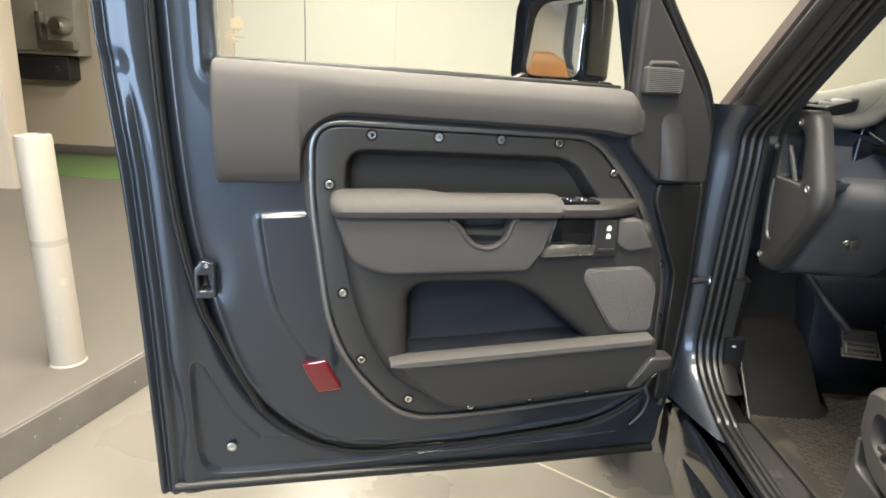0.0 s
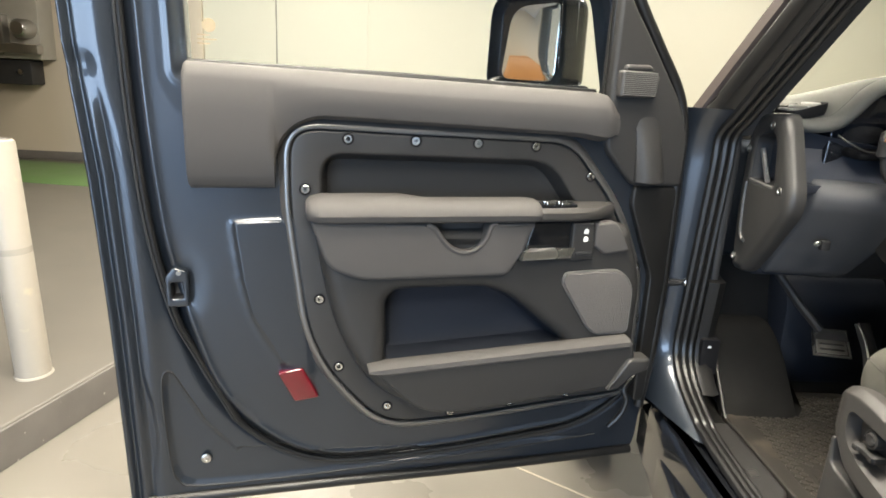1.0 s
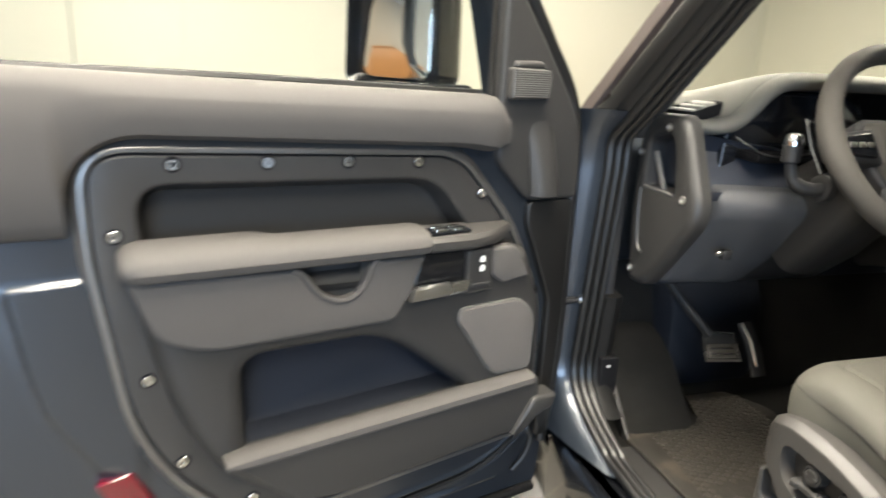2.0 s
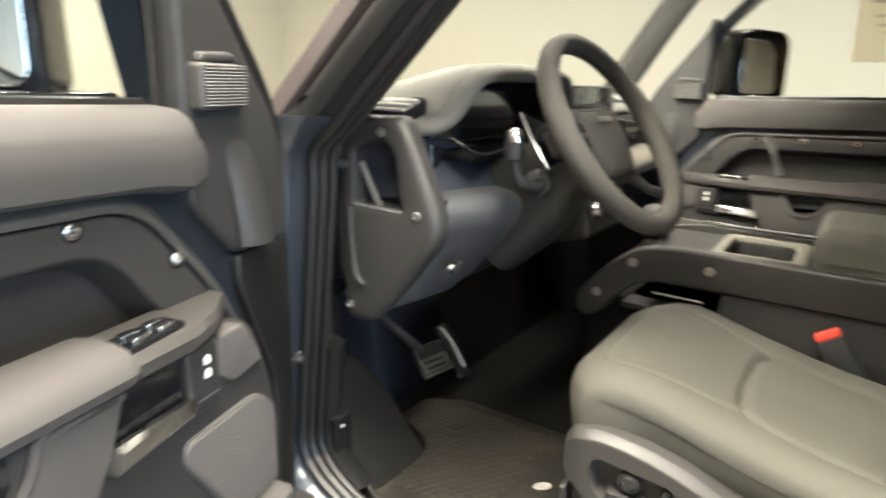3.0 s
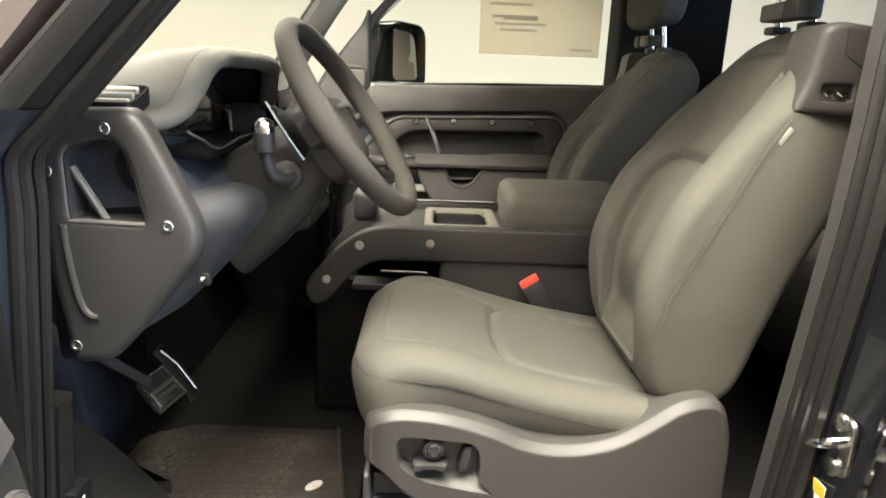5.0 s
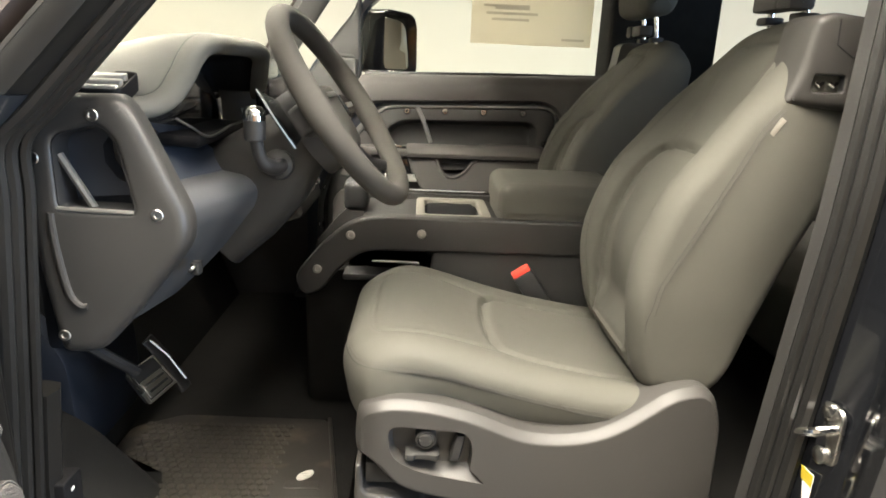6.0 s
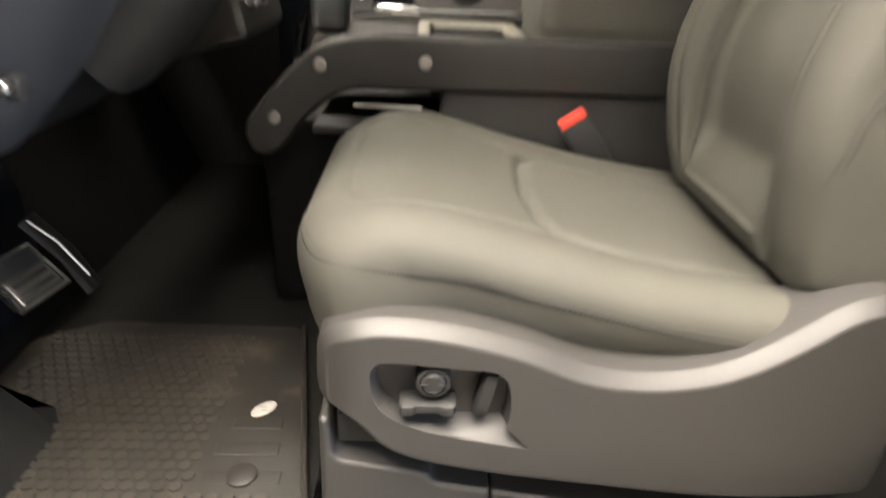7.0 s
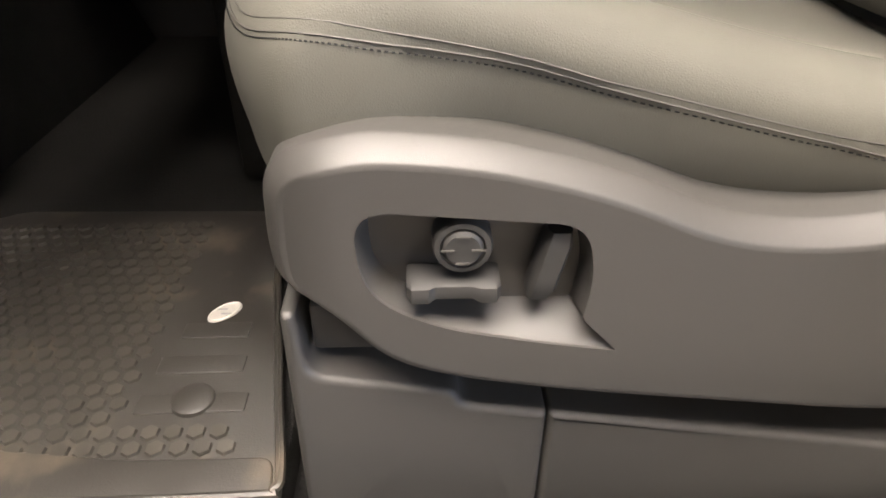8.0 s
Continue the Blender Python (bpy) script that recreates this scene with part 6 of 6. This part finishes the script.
    # side valance with switch recess
    val = rounded([(-0.063, 0.79, 0.03), (-0.067, 0.848, 0.03), (-0.115, 0.868, 0.05), (-0.19, 0.863, 0.08), (-0.27, 0.842, 0.08), (-0.335, 0.812, 0.06), (-0.40, 0.806, 0.06), (-0.47, 0.818, 0.06), (-0.53, 0.852, 0.06), (-0.585, 0.890, 0.06), (-0.655, 0.892, 0.05), (-0.685, 0.82, 0.06), (-0.69, 0.618, 0.03), (-0.50, 0.640, 0.1), (-0.255, 0.674, 0.1), (-0.175, 0.690, 0.05), (-0.128, 0.708, 0.03), (-0.095, 0.750, 0.03), (-0.066, 0.762, 0.02)], 0.03, 6)
    well = rounded([(-0.117, 0.828, 0.025), (-0.250, 0.816, 0.035), (-0.258, 0.780, 0.03), (-0.2545, 0.748, 0.004), (-0.280, 0.721, 0.002), (-0.235, 0.728, 0.03), (-0.165, 0.743, 0.04), (-0.122, 0.768, 0.03)], 0.02, 6)
    floor_w = rounded([(-0.124, 0.822, 0.02), (-0.246, 0.811, 0.03), (-0.256, 0.782, 0.03), (-0.2525, 0.746, 0.005), (-0.170, 0.7475, 0.03), (-0.126, 0.770, 0.03)], 0.02, 6)
    inner_loop = evenly(offset(ccw([V(p) for p in val]), 0.0144), 0.004)
    edge_in = side(-0.690)

    def bowed(p):
        """The valance's face curves in towards its back end, round its front and under at its foot."""
        return -0.032 * np.clip((-0.42 - p[:, 0]) / 0.27, 0, 1) ** 2 - 0.022 * np.clip((p[:, 0] + 0.115) / 0.05, 0, 1) ** 2 - 0.006 * np.clip((0.72 - p[:, 1]) / 0.10, 0, 1) ** 2

    sheet = relief_sheet(inner_loop, [well], bowed, lambda p: p[:, 0] > -0.29, -0.035, edge_in, 0.005, 0.010)
    sink = bowed(np.array([(p.x, p.y) for p in inner_loop]))
    rings = [[sheet.verts.new(edge_in(p.x, p.y, h - drop)) for p, h in zip(offset(inner_loop, -out), sink)] for out, drop in ((0.0, 0.0), (0.0029, 0.0003), (0.0045, 0.0015), (0.0130, 0.0158), (0.0140, 0.0177), (0.0144, 0.020), (0.0144, 0.085))]
    for a, b_ in zip(rings, rings[1:]):
        ring_faces(sheet, b_, a)
    bmesh.ops.recalc_face_normals(sheet, faces=sheet.faces)
    side_ = P("side_valance", sheet, M_PLASTIC2, None, "smooth grey plastic seat valance")
    P("switch_well", run_out(offset(ccw(well), -0.0005), floor_w, -0.0015, -0.026, side(-0.690)), M_PLASTIC2, side_)
    knob = P("lumbar_knob", lathe([(0.0175, 0), (0.0175, 0.016), (0.0165, 0.0185), (0.0135, 0.019), (0.0125, 0.0165), (0.0122, 0.0165), (0.0118, 0.019), (0.010, 0.0205), (0, 0.0205)], pose(-0.668, -0.180, 0.800, 0, -90, 0), 28), M_PLASTIC, side_, "round lumbar switch")
    for a in range(4):
        P("knob_mark", box(-0.6895, -0.6885, -0.180 - 0.004 + 0.009 * math.cos(a * math.pi / 2), -0.180 + 0.004 + 0.009 * math.cos(a * math.pi / 2), 0.8 + 0.009 * math.sin(a * math.pi / 2) - 0.0006, 0.8 + 0.009 * math.sin(a * math.pi / 2) + 0.0006, 0), M_PLASTIC2, knob)
    rings = []
    for y, k in ((-0.147, 0.80), (-0.150, 1.0), (-0.160, 1.0), (-0.164, 0.86), (-0.186, 0.86), (-0.191, 1.0), (-0.200, 1.0), (-0.203, 0.80)):
        rings.append([V((-0.668 - 0.026 * k * a, y, 0.771 + b * k * 0.62)) for a, b in [(0, 0.010), (0.75, 0.010), (0.95, 0.007), (1, 0.0), (0.97, -0.009), (0.8, -0.011), (0, -0.011)]])
    P("seat_switch", loft(rings), M_PLASTIC, side_, "long seat position switch")
    rings = []
    for k in range(7):
        z, y = mix(0.758, 0.806, k / 6), mix(-0.2275, -0.2375, k / 6)
        w = 0.0085 if 0 < k < 6 else 0.007
        d = 0.017 if 0 < k < 6 else 0.014
        rings.append([V((-0.668 - d * a, y + w * b, z)) for a, b in [(0, 1), (0.8, 1), (1, 0.7), (1, -0.7), (0.8, -1), (0, -1)]])
    P("recline_switch", loft(rings), M_PLASTIC, side_, "upright backrest switch")
    # seat base
    b = P("seat_base", plate(rounded([(-0.059, 0.492), (-0.064, 0.741, 0.03), (-0.074, 0.741, 0.01), (-0.077, 0.685, 0.015), (-0.178, 0.668, 0.010), (-0.184, 0.653, 0.010), (-0.2465, 0.642, 0.004), (-0.247, 0.492)], 0.008, 5), (), -0.40, 0.0, 0.006, side(-0.672)), M_PLASTIC2, None, "grey plastic seat base cover")
    P("base_rear", plate(rounded([(-0.2478, 0.492), (-0.2478, 0.641, 0.005), (-0.505, 0.596, 0.008), (-0.62, 0.575), (-0.62, 0.492)], 0.006, 4), (), -0.40, 0.0, 0.006, side(-0.671)), M_PLASTIC2, b)
    P("slide_rail", box(-0.605, -0.235, -0.58, -0.085, 0.60, 0.72, 0.006), M_VOID, b)
    P("rail_bracket", box(-0.655, -0.62, -0.140, -0.080, 0.695, 0.735, 0.004), M_PLASTIC, b)
    return seat


seat = build_seat(-0.42, "driver_seat", "grey leather driver's seat with power switches")
seat2 = build_seat(0.42, "passenger_seat", "grey leather passenger seat with head restraint", -1, 0.055)

# ---- loose and small things ----
mat = thing("floor_mat", pose(-0.4, 0.2, 0.531), "black rubber floor mat with hexagon relief, dusty", "floor mat")
outline = rounded([(-0.668, -0.038), (-0.20, 0.048), (-0.19, 0.40), (-0.25, 0.50), (-0.56, 0.50), (-0.668, 0.36)], 0.02)
part("sheet", plate(outline, (), 0.531, 0.541, 0.003, flat), M_MAT, mat)
part("raised_edge", tube(spline([(-0.665, 0.30, 0.543), (-0.664, 0.0, 0.544), (-0.660, -0.030, 0.546), (-0.640, -0.0335, 0.548), (-0.555, -0.0175, 0.549), (-0.44, 0.003, 0.549), (-0.21, 0.044, 0.548)], 6), 0.0045, 8), M_MAT, mat)
part("border_step", plate(rounded([(-0.664, -0.030), (-0.625, -0.024), (-0.624, 0.10), (-0.606, 0.24), (-0.60, 0.40), (-0.664, 0.34)], 0.012), (), 0.540, 0.5445, 0.003, flat), M_MAT, mat, "scuffed rubber border with dried mud")
hexa = bmesh.new()
R = 0.0094
vs0 = [hexa.verts.new((R * math.cos(math.pi / 3 * i), R * math.sin(math.pi / 3 * i), 0.0)) for i in range(6)]
vs1 = [hexa.verts.new((R * 0.86 * math.cos(math.pi / 3 * i), R * 0.86 * math.sin(math.pi / 3 * i), 0.0038)) for i in range(6)]
ring_faces(hexa, vs0, vs1)
hexa.faces.new(vs1)
bmesh.ops.recalc_face_normals(hexa, faces=hexa.faces)
hex_mesh = bpy.data.meshes.new("hexagon")
hexa.to_mesh(hex_mesh)
hexa.free()
hex_mesh.materials.append(M_STUD)
spots = []
for i in range(-2, 24):
    for j in range(-2, 25):
        x, y = -0.612 + 0.0178 * i, 0.020 + 0.0206 * j + (0.0103 if i % 2 else 0)
        free = y > 0.128 or x < -0.580
        if -0.615 < x < -0.23 and 0.010 < y < 0.47 - 0.9 * max(0.0, -0.55 - x) and free:
            spots.append((x, y))
spots.sort(key=lambda p: p[1] + 0.4 * (p[0] + 0.6))
mt = mat.matrix_basis.translation
for x, y in spots[:290]:
    ob = new("hexagon_stud", hex_mesh)
    ob.parent = mat
    ob.location = (x - mt.x, y - mt.y, 0.5405 - mt.z)
rest_ = bmesh.new()
for x, y in spots[290:]:
    a = [rest_.verts.new((x + R * math.cos(math.pi / 3 * i), y + R * math.sin(math.pi / 3 * i), 0.5405)) for i in range(6)]
    b = [rest_.verts.new((x + R * 0.8 * math.cos(math.pi / 3 * i), y + R * 0.8 * math.sin(math.pi / 3 * i), 0.545)) for i in range(6)]
    ring_faces(rest_, a, b)
    rest_.faces.new(b)
if spots[290:]:
    tagged(part("hexagon_studs", rest_, M_STUD, mat), kind="stuff")
for (x, y), w in (((-0.559, 0.065), 0.104), ((-0.507, 0.069), 0.087), ((-0.455, 0.067), 0.072)):
    part("raised_tab", plate(rounded([(x - 0.012, y - w / 2), (x + 0.012, y - w / 2), (x + 0.012, y + w / 2), (x - 0.012, y + w / 2)], 0.003), (), 0.540, 0.5425, 0.001, flat), M_MAT, mat)
part("heel_button", lathe([(0.021, 0), (0.020, 0.004), (0.016, 0.006), (0, 0.0065)], pose(-0.556, 0.064, 0.541), 24), M_MAT, mat)
part("badge", lathe([(0.0175, 0), (0.017, 0.002), (0.0155, 0.0028), (0.0145, 0.0022), (0, 0.0022)], pose(-0.427, 0.065, 0.543, 0, 0, 45) @ Matrix.Diagonal((0.68, 1.2, 1, 1)), 28), M_BADGE, mat, "plain oval metal badge")
for i in range(2):
    part("badge_bar", box(-0.4335 + 0.008 * i, -0.4305 + 0.008 * i, 0.056 + 0.006 * i, 0.068 + 0.006 * i, 0.545, 0.5456, 0), M_SILVER, mat)

buckle = thing("seat_belt_buckle", pose(-0.19, -0.42, 0.80), "black seat belt buckle with a red release button", "seat belt buckle")
bk = pose(-0.195, -0.412, 0.915, -34, 0, 0)
part("case", box(-0.013, 0.013, -0.024, 0.024, -0.075, 0.020, 0.006), M_DARK, buckle, warp=bk)
part("release_button", box(-0.0115, 0.0115, -0.0225, 0.0225, 0.018, 0.033, 0.004), M_BUCKLE, buckle, "bright red release button", warp=bk)
part("stalk", box(-0.008, 0.008, -0.014, 0.014, -0.13, -0.07, 0.003), M_DARK, buckle, warp=bk)

sticker = thing("window_sticker", pose(0.752, -0.53, 1.47), "large tan price sheet stuck on the side window", "window sticker")
part("sheet", box(0.752, 0.7535, -0.745, -0.318, 1.472, 1.76, 0), M_PAPER, sticker)
for y0, y1, z in ((-0.36, -0.52, 1.60), (-0.40, -0.52, 1.592), (-0.37, -0.55, 1.575), (-0.39, -0.52, 1.555), (-0.35, -0.45, 1.66), (-0.35, -0.5, 1.64), (-0.64, -0.72, 1.495)):
    part("print_bar", box(0.7505, 0.7518, y1, y0, z - 0.004, z + 0.004, 0), M_INK, sticker)

part("striker_plate", plate(rounded([(-0.845, 0.865), (-0.795, 0.865), (-0.795, 0.955), (-0.845, 0.955)], 0.02), (), 0.0, 0.006, 0.002, lambda a, b, d: (a, -0.748 + d, b)), M_STEEL, body)
part("striker_loop", tube(spline([(-0.835, -0.742, 0.925), (-0.835, -0.712, 0.922), (-0.82, -0.704, 0.912), (-0.805, -0.712, 0.902), (-0.805, -0.742, 0.90)], 5), 0.006, 8), M_CHROME, body, "bright steel latch striker")
for z in (0.945, 0.875):
    part("striker_bolt", lathe([(0.013, 0), (0.013, 0.006), (0.009, 0.009), (0, 0.009)], pose(-0.82, -0.742, z, -90, 0, 0), 12), M_STEEL, body)
part("post_label", box(-0.828, -0.79, -0.7325, -0.731, 0.775, 0.845, 0), M_WHITE, body, "yellow and white warning label")
part("label_header", box(-0.828, -0.79, -0.7309, -0.7303, 0.826, 0.845, 0), M_YELLOW, body)

rear = thing("rear_seat", pose(0, -1.7, 0.53), "dark rear bench seat", "car seat")
part("bench", box(-0.60, 0.60, -1.75, -1.25, 0.55, 0.92, 0.06, 4), M_LEATHER, rear)
part("backrest", box(-0.60, 0.60, -1.95, -1.75, 0.75, 1.45, 0.06, 4), M_LEATHER, rear)
for x in (-0.33, 0.33):
    part("head_restraint", box(x - 0.13, x + 0.13, -1.95, -1.83, 1.46, 1.66, 0.05, 4), M_LEATHER, rear)
# the post's cut-out is a black plate, its shade put into the colour
part("post_recess_shade", plate(rounded([(-0.815, 1.020), (-0.785, 1.022), (-0.785, 1.066), (-0.815, 1.064)], 0.004), (), 0.0, 0.004, 0.0015, lambda a, b, d: (a, -0.752 - 0.085 * (b - 0.9) + d, b)), M_RUBBER, body, "small black plate painting a shaded recess in the rear post")
